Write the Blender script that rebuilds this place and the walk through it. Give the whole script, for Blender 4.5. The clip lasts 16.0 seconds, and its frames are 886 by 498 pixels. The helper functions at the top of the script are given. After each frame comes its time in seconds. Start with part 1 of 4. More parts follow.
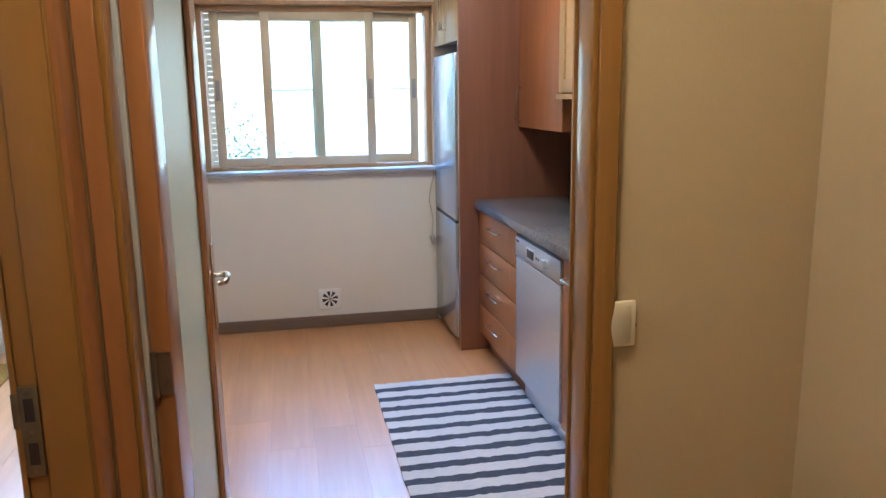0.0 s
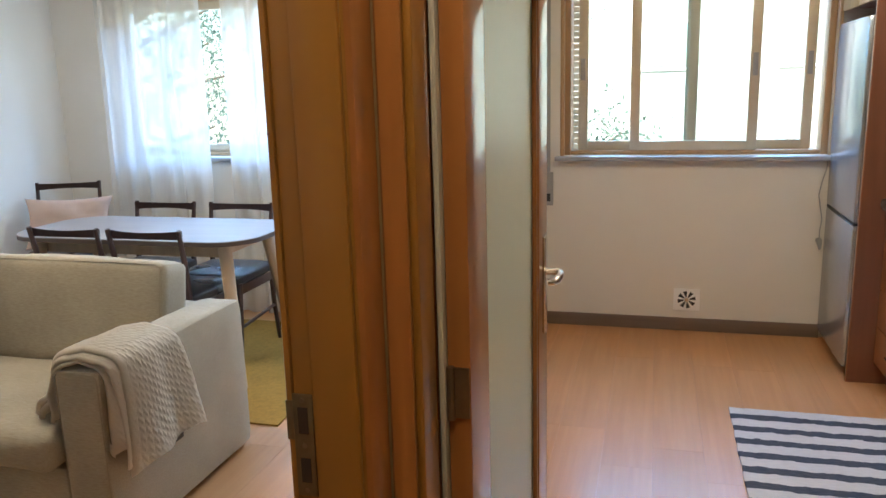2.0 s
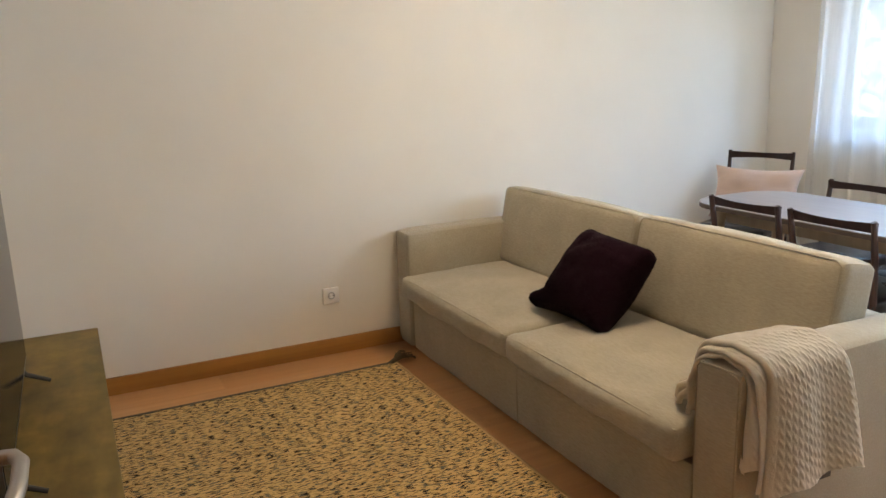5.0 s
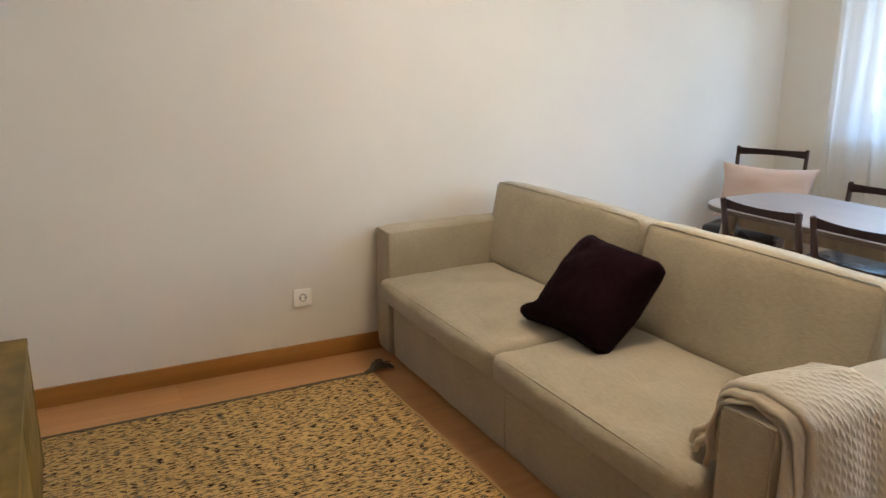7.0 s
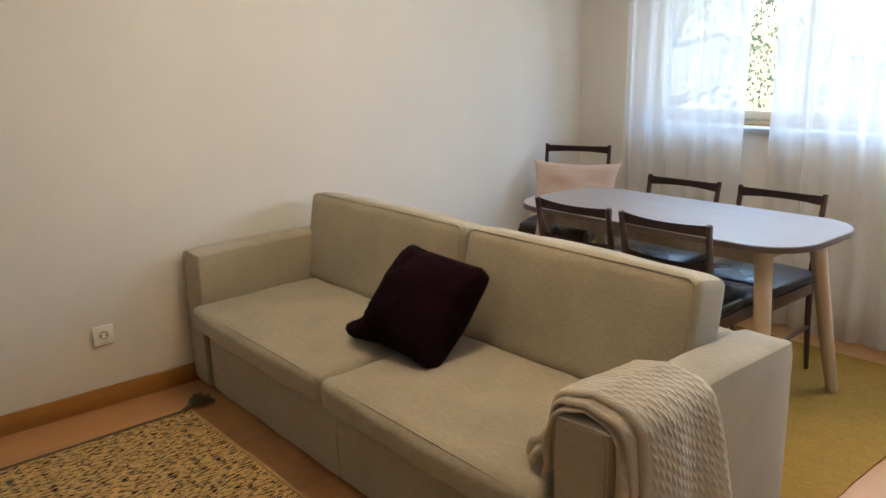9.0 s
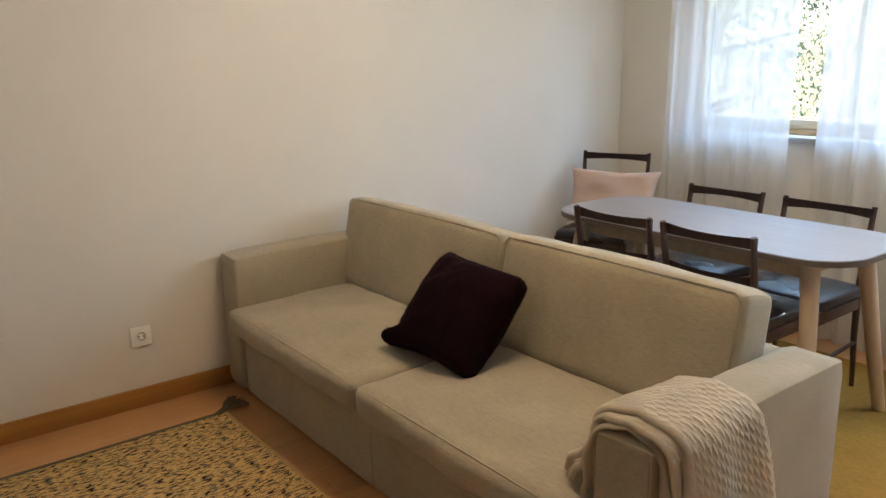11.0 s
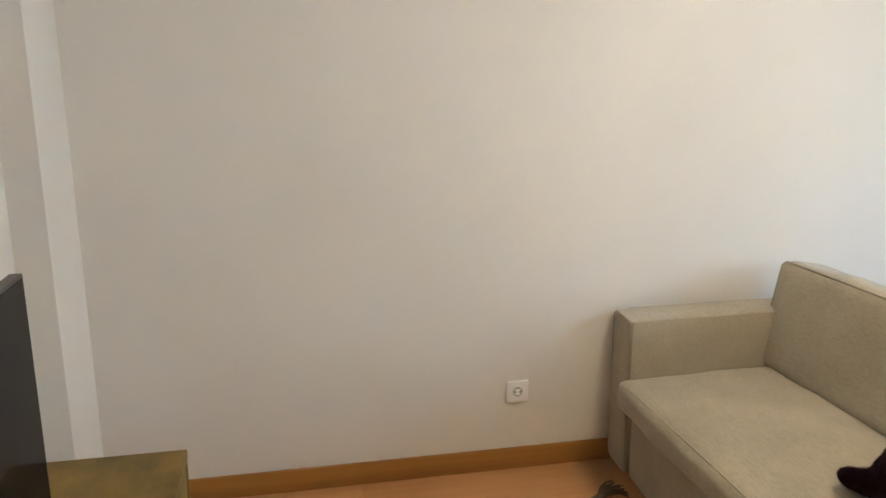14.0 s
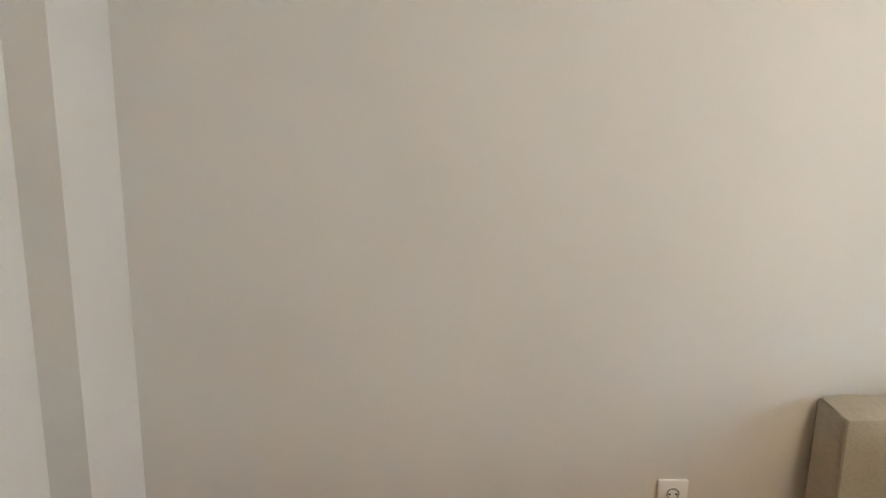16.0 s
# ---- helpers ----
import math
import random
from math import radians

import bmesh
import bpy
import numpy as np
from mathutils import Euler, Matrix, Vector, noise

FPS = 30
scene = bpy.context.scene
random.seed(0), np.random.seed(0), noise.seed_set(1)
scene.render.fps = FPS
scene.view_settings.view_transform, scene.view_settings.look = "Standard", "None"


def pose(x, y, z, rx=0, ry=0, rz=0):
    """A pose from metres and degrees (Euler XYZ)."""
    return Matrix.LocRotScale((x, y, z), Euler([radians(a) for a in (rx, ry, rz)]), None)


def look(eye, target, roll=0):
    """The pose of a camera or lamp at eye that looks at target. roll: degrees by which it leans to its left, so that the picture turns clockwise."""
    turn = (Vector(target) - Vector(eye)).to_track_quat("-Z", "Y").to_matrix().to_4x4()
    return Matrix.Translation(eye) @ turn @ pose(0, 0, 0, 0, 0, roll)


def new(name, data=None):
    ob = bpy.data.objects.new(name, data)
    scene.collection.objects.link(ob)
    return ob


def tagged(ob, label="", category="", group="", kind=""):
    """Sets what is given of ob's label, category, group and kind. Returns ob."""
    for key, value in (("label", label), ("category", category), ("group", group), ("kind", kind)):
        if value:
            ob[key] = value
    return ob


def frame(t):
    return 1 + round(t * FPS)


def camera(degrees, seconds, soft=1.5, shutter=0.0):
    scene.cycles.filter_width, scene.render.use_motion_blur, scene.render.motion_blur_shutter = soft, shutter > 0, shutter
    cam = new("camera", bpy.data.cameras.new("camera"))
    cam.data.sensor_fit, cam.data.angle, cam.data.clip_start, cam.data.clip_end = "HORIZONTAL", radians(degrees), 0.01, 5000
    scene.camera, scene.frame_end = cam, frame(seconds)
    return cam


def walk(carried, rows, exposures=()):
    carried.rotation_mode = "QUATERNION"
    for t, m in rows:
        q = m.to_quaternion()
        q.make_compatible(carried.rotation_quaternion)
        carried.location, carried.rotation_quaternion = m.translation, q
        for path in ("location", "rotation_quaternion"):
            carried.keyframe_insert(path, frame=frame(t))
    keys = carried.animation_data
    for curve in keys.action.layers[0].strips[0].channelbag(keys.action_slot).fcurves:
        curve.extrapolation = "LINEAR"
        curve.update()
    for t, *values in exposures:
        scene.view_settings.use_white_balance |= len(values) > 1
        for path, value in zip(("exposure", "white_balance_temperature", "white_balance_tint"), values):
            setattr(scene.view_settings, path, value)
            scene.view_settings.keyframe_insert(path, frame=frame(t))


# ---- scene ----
cam = camera(59.7, 16.0)
EXPOSURES = [(0, 2.3, 5250, 9), (1, 2.2, 5550, 9), (2, 1.96, 6400, 9), (2.5, 1.92, 8000, 12), (3, 1.98, 8000, 12), (4.5, 1.97, 7500, 12), (7, 1.96, 7150, 12), (8.5, 1.62, 7700, 13), (11, 1.6, 7900, 13), (12.5, 2.14, 7100, 11), (16, 1.98, 6850, 10)]
PATH = [
    (0, (0.764, 0.217, 1.451), (1.155, 2.138, 1.054), -0.8),
    (0.5, (0.828, 0.257, 1.444), (1.033, 2.205, 1.041), -0.8),
    (1, (0.863, 0.393, 1.437), (0.908, 2.35, 1.025), -0.9),
    (1.5, (0.885, 0.481, 1.448), (0.724, 2.431, 1.035), -1.6),
    (2, (0.804, 0.548, 1.419), (0.282, 2.433, 1.002), -1.6),
    (2.5, (0.79, 0.634, 1.417), (-0.144, 2.35, 0.992), -1.6),
    (3, (0.791, 0.703, 1.409), (-0.485, 2.177, 0.963), -1.8),
    (3.5, (0.759, 0.74, 1.387), (-0.755, 1.961, 0.923), -2.1),
    (4, (0.703, 0.793, 1.395), (-0.954, 1.813, 0.932), -2.0),
    (4.5, (0.645, 0.827, 1.396), (-1.108, 1.686, 0.965), -2.1),
    (7, (0.271, 1.04, 1.399), (-1.465, 1.905, 0.91), -0.3),
    (7.5, (0.177, 1.073, 1.4), (-1.47, 2.088, 0.892), -0.3),
    (8, (0.14, 1.107, 1.384), (-1.423, 2.243, 0.87), -0.7),
    (8.5, (0.167, 1.126, 1.409), (-1.322, 2.368, 0.918), -1.4),
    (11, (0.13, 1.13, 1.419), (-1.412, 2.31, 0.94), -1.0),
    (11.5, (0.093, 1.05, 1.425), (-1.551, 2.083, 0.943), -0.6),
    (12, (0.045, 1.146, 1.402), (-1.741, 1.914, 0.93), -1.1),
    (12.5, (-0.12, 1.08, 1.455), (-1.946, 1.739, 0.971), -0.1),
    (13, (-0.195, 1.11, 1.419), (-2.068, 1.646, 0.965), -0.4),
    (13.5, (-0.329, 1.159, 1.462), (-2.222, 1.614, 1.006), -0.2),
    (14, (-0.493, 1.172, 1.481), (-2.402, 1.56, 1.029), -0.1),
    (14.5, (-0.641, 1.112, 1.453), (-2.562, 1.444, 1.006), 0.7),
    (15, (-0.830, 1.253, 1.436), (-2.771, 1.465, 1.001), 1.0),
    (15.5, (-0.958, 1.290, 1.437), (-2.904, 1.415, 0.995), 1.1),
    (16, (-1.130, 1.300, 1.440), (-3.081, 1.330, 1.000), 0.8),
]
walk(cam, [(t, look(eye, target, roll)) for t, eye, target, roll in PATH], EXPOSURES)

# ---- world, sun, window light ----
world = bpy.data.worlds.new("sky")
scene.world = world
world.use_nodes = True
wn = world.node_tree.nodes
sky = wn.new("ShaderNodeTexSky")
sky.sky_type, sky.sun_disc = "NISHITA", False
sky.sun_elevation, sky.sun_rotation = radians(52), radians(200)
world.node_tree.links.new(sky.outputs[0], wn["Background"].inputs[0])
wn["Background"].inputs[1].default_value = 0.15

sun = new("sun", bpy.data.lights.new("sun", "SUN"))
sun.data.energy, sun.data.angle, sun.data.color = 4.5, radians(0.5), (1.0, 0.95, 0.86)
sun.matrix_world = look((-8, -16, 24), (0, 6, 0))


def sky_lamp(name, eye, target, sx, sy, watts, color):
    lamp = new(name, bpy.data.lights.new(name, "AREA"))
    lamp.data.shape, lamp.data.size, lamp.data.size_y = "RECTANGLE", sx, sy
    lamp.data.energy, lamp.data.color = watts, color
    lamp.matrix_world = look(eye, target)
    return lamp


sky_lamp("sky_light", (-0.9, 8.2, 4.65), (-0.8, 5.0, 1.45), 10.0, 4.0, 660, (0.29, 0.55, 1.0))
sky_lamp("window_sky_light", (-0.56, 5.235, 1.52), (-0.72, 2.0, 1.50), 0.72, 0.92, 28, (0.55, 0.73, 1.0))


# ---- materials ----
def material(name, color, rough=0.6, metal=0.0, spec=0.5, grain=0.0, scale=(20, 20, 20), bump=0.0, bump_scale=200.0, dark=None, detail=4.0,
             var=0.0, rand=0.0, coat=0.0, rough_var=0.0, sheen=0.0, blotch=1.5):
    m = bpy.data.materials.new(name)
    m.use_nodes = True
    n, l = m.node_tree.nodes, m.node_tree.links
    b = n["Principled BSDF"]
    b.inputs["Roughness"].default_value, b.inputs["Metallic"].default_value = rough, metal
    b.inputs["Specular IOR Level"].default_value = spec
    b.inputs["Coat Weight"].default_value, b.inputs["Coat Roughness"].default_value = coat, 0.12
    b.inputs["Sheen Weight"].default_value = sheen
    tc = n.new("ShaderNodeTexCoord")
    mp = n.new("ShaderNodeMapping")
    mp.inputs["Scale"].default_value = scale
    l.new(tc.outputs["Object"], mp.inputs[0])
    dark = dark or tuple(c * 0.6 for c in color)
    t1 = n.new("ShaderNodeTexNoise")
    t1.inputs["Scale"].default_value, t1.inputs["Detail"].default_value = 1.0, detail
    l.new(mp.outputs[0], t1.inputs[0])
    oi = n.new("ShaderNodeObjectInfo")
    off = n.new("ShaderNodeMath")
    off.operation = "MULTIPLY"
    off.inputs[1].default_value = 37.0
    l.new(oi.outputs["Random"], off.inputs[0])
    t1.noise_dimensions = "4D"
    l.new(off.outputs[0], t1.inputs["W"])
    mix = n.new("ShaderNodeMix")
    mix.data_type = "RGBA"
    mix.inputs["A"].default_value, mix.inputs["B"].default_value = (*color, 1), (*dark, 1)
    rmp = n.new("ShaderNodeMapRange")
    rmp.inputs["From Min"].default_value, rmp.inputs["From Max"].default_value = 0.35, 0.7
    rmp.inputs["To Max"].default_value = grain
    l.new(t1.outputs[0], rmp.inputs[0])
    l.new(rmp.outputs[0], mix.inputs["Factor"])
    t2 = n.new("ShaderNodeTexNoise")
    t2.inputs["Scale"].default_value, t2.inputs["Detail"].default_value = blotch, 3.0
    l.new(tc.outputs["Object"], t2.inputs[0])
    hsv = n.new("ShaderNodeHueSaturation")
    val = n.new("ShaderNodeMapRange")
    val.inputs["From Min"].default_value, val.inputs["From Max"].default_value = 0.3, 0.7
    val.inputs["To Min"].default_value, val.inputs["To Max"].default_value = 1 - var, 1 + var
    l.new(t2.outputs[0], val.inputs[0])
    add = n.new("ShaderNodeMath")
    add.operation = "MULTIPLY_ADD"
    add.inputs[1].default_value, add.inputs[2].default_value = rand, -rand / 2
    l.new(oi.outputs["Random"], add.inputs[0])
    tot = n.new("ShaderNodeMath")
    l.new(val.outputs[0], tot.inputs[0])
    l.new(add.outputs[0], tot.inputs[1])
    l.new(tot.outputs[0], hsv.inputs["Value"])
    l.new(mix.outputs["Result"], hsv.inputs["Color"])
    l.new(hsv.outputs[0], b.inputs["Base Color"])
    if rough_var:
        rr = n.new("ShaderNodeMapRange")
        rr.inputs["From Min"].default_value, rr.inputs["From Max"].default_value = 0.3, 0.7
        rr.inputs["To Min"].default_value, rr.inputs["To Max"].default_value = rough - rough_var, rough + rough_var
        l.new(t2.outputs[0], rr.inputs[0])
        l.new(rr.outputs[0], b.inputs["Roughness"])
    if bump:
        t3 = n.new("ShaderNodeTexNoise")
        t3.inputs["Scale"].default_value, t3.inputs["Detail"].default_value = bump_scale, 2.0
        l.new(tc.outputs["Object"], t3.inputs[0])
        bp = n.new("ShaderNodeBump")
        bp.inputs["Strength"].default_value, bp.inputs["Distance"].default_value = bump, 0.002
        l.new(t3.outputs[0], bp.inputs["Height"])
        l.new(bp.outputs[0], b.inputs["Normal"])
    return m


M_WALL = material("wall_paint", (0.775, 0.742, 0.68), 0.85, spec=0.25, bump=0.14, bump_scale=90, var=0.025, grain=0.06, scale=(3, 3, 3))
# Cream paint darkened and yellowed, so its colour holds the hall's dim warm light.
M_HALL = material("dimmed_hall_paint", (0.50, 0.410, 0.252), 0.8, spec=0.25, bump=0.3, bump_scale=90, var=0.03, grain=0.06, scale=(3, 3, 3))
M_CEIL = material("ceiling_paint", (0.8, 0.79, 0.76), 0.9, spec=0.2, bump=0.2, bump_scale=60, var=0.02)
M_FLOOR = material("beech_laminate", (0.58, 0.295, 0.125), 0.32, spec=0.5, grain=0.5, scale=(34, 1.6, 10), dark=(0.45, 0.21, 0.08), var=0.07, rand=0.12, rough_var=0.06, bump=0.05, bump_scale=60)
M_SUB = material("floor_joint", (0.2, 0.12, 0.08), 0.8)
M_DOOR = material("varnished_door_wood", (0.31, 0.132, 0.040), 0.28, grain=0.6, scale=(26, 26, 1.2), dark=(0.215, 0.085, 0.025), var=0.08, coat=0.6, bump=0.06, bump_scale=50)
# Door wood with the golden cast of the light put into its colour.
M_JAMB = material("light_tinted_jamb_wood", (0.265, 0.134, 0.027), 0.3, grain=0.45, scale=(22, 22, 1.0), dark=(0.22, 0.098, 0.018), var=0.07, coat=0.4, bump=0.04, bump_scale=50)
M_TRIM = material("baseboard_wood", (0.42, 0.20, 0.048), 0.4, grain=0.6, scale=(16, 1.2, 30), dark=(0.30, 0.12, 0.035), var=0.06, coat=0.2)
M_KBASE = material("kitchen_baseboard", (0.20, 0.145, 0.11), 0.5, grain=0.5, scale=(1.5, 20, 30), var=0.06)
M_CAB = material("cabinet_wood", (0.37, 0.14, 0.047), 0.36, grain=0.6, scale=(24, 24, 1.6), dark=(0.27, 0.095, 0.032), var=0.06, coat=0.1)
M_PANEL = material("tall_panel_wood", (0.235, 0.098, 0.058), 0.42, grain=0.55, scale=(22, 22, 1.4), dark=(0.16, 0.062, 0.036), var=0.06)
M_LIGHTCAB = material("pale_cabinet_wood", (0.55, 0.36, 0.16), 0.38, grain=0.4, scale=(24, 24, 1.6), var=0.05, coat=0.2)
M_STEEL = material("brushed_steel", (0.72, 0.74, 0.78), 0.36, 0.9, grain=0.10, scale=(3, 3, 120), var=0.05, rough_var=0.06)
M_FRIDGE = material("silver_fridge", (0.50, 0.53, 0.57), 0.24, 0.75, grain=0.1, scale=(4, 4, 90), var=0.04)
M_CHROME = material("chrome", (0.72, 0.70, 0.67), 0.2, 1.0, var=0.03)
M_SATIN = material("satin_nickel", (0.50, 0.48, 0.45), 0.42, 0.85, grain=0.2, scale=(40, 40, 40), var=0.05)
M_BRASSY = material("aged_hinge_metal", (0.25, 0.2, 0.15), 0.45, 0.9, grain=0.4, scale=(60, 60, 60), var=0.15)
M_STRIKE = material("strike_plate_metal", (0.20, 0.165, 0.105), 0.5, 0.8, grain=0.4, scale=(60, 60, 60), var=0.12)
M_COUNTER = material("dark_stone_counter", (0.13, 0.13, 0.135), 0.16, grain=0.6, scale=(75, 75, 75), dark=(0.26, 0.26, 0.255), var=0.15, detail=6)
M_SPLASH = material("dark_backsplash", (0.07, 0.05, 0.045), 0.35, grain=0.4, scale=(10, 10, 10), var=0.1)
M_MARBLE = material("grey_marble_sill", (0.42, 0.43, 0.46), 0.3, grain=0.6, scale=(9, 9, 9), dark=(0.28, 0.29, 0.32), var=0.1)
M_ALU = material("beige_aluminium", (0.62, 0.54, 0.40), 0.42, 0.15, var=0.05, grain=0.1)
M_WOODFRAME = material("window_frame_wood", (0.48, 0.30, 0.155), 0.4, grain=0.5, scale=(24, 24, 1.5), var=0.05)
M_BLACK = material("black_plastic", (0.02, 0.02, 0.022), 0.4, var=0.1)
M_WHITE = material("white_plastic", (0.92, 0.91, 0.88), 0.3, var=0.02)
M_CREAM = material("cream_plastic", (0.86, 0.79, 0.62), 0.28, var=0.02)
M_GREYP = material("grey_plastic", (0.34, 0.34, 0.34), 0.45, var=0.03)
M_SEAL = material("pale_seal_rubber", (0.40, 0.41, 0.40), 0.6, var=0.04)
M_CHAIR = material("dark_stained_wood", (0.055, 0.022, 0.014), 0.36, grain=0.6, scale=(40, 40, 3), dark=(0.028, 0.011, 0.008), var=0.12, coat=0.2)
M_LEATHER = material("black_leather", (0.016, 0.016, 0.019), 0.30, bump=0.35, bump_scale=160, var=0.15, rough_var=0.06)
M_TABLE = material("pale_table_top", (0.33, 0.305, 0.305), 0.36, spec=0.35, grain=0.25, scale=(2, 22, 22), var=0.03, coat=0.08)
M_EDGE = material("table_edge", (0.10, 0.07, 0.055), 0.5, var=0.05)
M_TLEG = material("pale_leg_wood", (0.50, 0.36, 0.24), 0.45, grain=0.4, scale=(30, 30, 2), var=0.05)
M_SOFA = material("greige_sofa_linen", (0.445, 0.395, 0.302), 0.95, spec=0.1, grain=0.7, scale=(45, 250, 230), dark=(0.335, 0.287, 0.208), var=0.085, bump=0.6, bump_scale=330, sheen=0.25, blotch=5.0)
M_PIPING = material("sofa_piping", (0.36, 0.315, 0.24), 0.95, spec=0.1, bump=0.4, bump_scale=300)
M_PLUM = material("plum_plush", (0.017, 0.0042, 0.009), 0.95, spec=0.08, grain=0.6, scale=(90, 90, 90), dark=(0.012, 0.004, 0.007), var=0.2, bump=0.7, bump_scale=240, sheen=0.03)
M_PINK = material("pink_cotton", (0.60, 0.45, 0.38), 0.95, spec=0.1, bump=0.3, bump_scale=300, var=0.04)
M_THROW = material("cream_knit", (0.88, 0.80, 0.67), 0.95, spec=0.1, grain=0.4, scale=(120, 120, 120), dark=(0.80, 0.71, 0.58), var=0.06, bump=0.6, bump_scale=260, sheen=0.3)
M_TVCAB = material("olive_stained_wood", (0.24, 0.152, 0.034), 0.58, spec=0.3, grain=0.9, scale=(4, 14, 14), dark=(0.11, 0.072, 0.020), var=0.24, blotch=11.0, bump=0.12, bump_scale=60)
M_SCREEN = material("tv_screen", (0.006, 0.006, 0.007), 0.11, spec=0.08)
M_TVBODY = material("tv_bezel", (0.03, 0.03, 0.032), 0.35, var=0.05)
M_TVRIM = material("tv_rim", (0.14, 0.135, 0.13), 0.35, 0.8, var=0.05)
M_OLIVERUG = material("olive_rug", (0.33, 0.185, 0.045), 0.98, spec=0.05, grain=0.6, scale=(60, 60, 60), dark=(0.21, 0.125, 0.034), var=0.14, bump=0.8, bump_scale=220)
M_RUGHEM = material("pale_rug_hem", (0.56, 0.37, 0.18), 0.95, spec=0.05, grain=0.4, scale=(160, 60, 60))
M_FRINGE = material("dark_fringe", (0.16, 0.13, 0.09), 0.95, spec=0.1, grain=0.5, scale=(60, 60, 60))
M_JOINT = material("dark_gap", (0.03, 0.02, 0.015), 0.9)
M_GROUND = material("garden_ground", (0.42, 0.38, 0.28), 0.95, grain=0.6, scale=(2, 2, 2), dark=(0.24, 0.23, 0.13), var=0.2)
M_LEAF = material("tree_leaves", (0.07, 0.13, 0.10), 0.6, rand=0.3, var=0.25, grain=0.4, scale=(4, 4, 4))
M_BARK = material("tree_bark", (0.14, 0.10, 0.07), 0.9, grain=0.6, scale=(12, 12, 3), var=0.15)
M_HOUSE = material("pale_render", (0.46, 0.47, 0.45), 0.9, spec=0.2, var=0.05, grain=0.1)
M_ROOF = material("clay_roof", (0.36, 0.15, 0.09), 0.85, grain=0.5, scale=(4, 4, 4), var=0.1)
M_DARKWIN = material("far_window_glass", (0.30, 0.38, 0.36), 0.15, spec=0.6)


def glass_material(name, color, rough, alpha_mix):
    m = bpy.data.materials.new(name)
    m.use_nodes = True
    n, l = m.node_tree.nodes, m.node_tree.links
    n.clear()
    out, mix = n.new("ShaderNodeOutputMaterial"), n.new("ShaderNodeMixShader")
    tr, gl = n.new("ShaderNodeBsdfTransparent"), n.new("ShaderNodeBsdfGlossy")
    tr.inputs[0].default_value = (*color, 1)
    gl.inputs["Roughness"].default_value = rough
    mix.inputs[0].default_value = alpha_mix
    l.new(tr.outputs[0], mix.inputs[1])
    l.new(gl.outputs[0], mix.inputs[2])
    l.new(mix.outputs[0], out.inputs[0])
    return m


M_PANE = glass_material("window_glass", (0.93, 0.97, 0.96), 0.02, 0.05)


def frosted_material():
    m = bpy.data.materials.new("frosted_green_glass")
    m.use_nodes = True
    n, l = m.node_tree.nodes, m.node_tree.links
    b = n["Principled BSDF"]
    b.inputs["Base Color"].default_value = (0.74, 0.88, 0.86, 1)
    b.inputs["Roughness"].default_value = 0.35
    b.inputs["Transmission Weight"].default_value = 0.15
    b.inputs["IOR"].default_value = 1.3
    t = n.new("ShaderNodeTexNoise")
    t.inputs["Scale"].default_value = 260
    bp = n.new("ShaderNodeBump")
    bp.inputs["Strength"].default_value, bp.inputs["Distance"].default_value = 0.15, 0.001
    l.new(t.outputs[0], bp.inputs["Height"])
    l.new(bp.outputs[0], b.inputs["Normal"])
    return m


M_FROST = frosted_material()


def sheer_material():
    m = bpy.data.materials.new("sheer_curtain_cloth")
    m.use_nodes = True
    n, l = m.node_tree.nodes, m.node_tree.links
    n.clear()
    out = n.new("ShaderNodeOutputMaterial")
    a, b2 = n.new("ShaderNodeMixShader"), n.new("ShaderNodeMixShader")
    tr, tl, df = n.new("ShaderNodeBsdfTransparent"), n.new("ShaderNodeBsdfTranslucent"), n.new("ShaderNodeBsdfDiffuse")
    tc, wv = n.new("ShaderNodeTexCoord"), n.new("ShaderNodeTexNoise")
    mp, rg = n.new("ShaderNodeMapping"), n.new("ShaderNodeMapRange")
    mp.inputs["Scale"].default_value = (300, 300, 6)
    l.new(tc.outputs["Object"], mp.inputs[0])
    l.new(mp.outputs[0], wv.inputs[0])
    wv.inputs["Scale"].default_value = 1.0
    rg.inputs["To Min"].default_value, rg.inputs["To Max"].default_value = 0.60, 0.74
    l.new(wv.outputs[0], rg.inputs[0])
    tl.inputs[0].default_value = (0.92, 0.92, 0.91, 1)
    df.inputs[0].default_value = (0.80, 0.78, 0.74, 1)
    a.inputs[0].default_value = 0.62
    l.new(tl.outputs[0], a.inputs[1])
    l.new(df.outputs[0], a.inputs[2])
    l.new(rg.outputs[0], b2.inputs[0])
    l.new(tr.outputs[0], b2.inputs[1])
    l.new(a.outputs[0], b2.inputs[2])
    l.new(b2.outputs[0], out.inputs[0])
    return m


M_SHEER = sheer_material()
def glow_material(name, color, strength):
    m = bpy.data.materials.new(name)
    m.use_nodes = True
    b = m.node_tree.nodes["Principled BSDF"]
    b.inputs["Emission Color"].default_value, b.inputs["Emission Strength"].default_value = (*color, 1), strength
    return m


M_GLOW_HALL = glow_material("hall_opal_glow", (1.0, 0.76, 0.48), 12.5)
M_GLOW_KITCHEN = glow_material("kitchen_opal_glow", (1.0, 0.84, 0.63), 11.0)
M_GLOW_LIVING = glow_material("living_opal_glow", (1.0, 0.83, 0.61), 10.8)


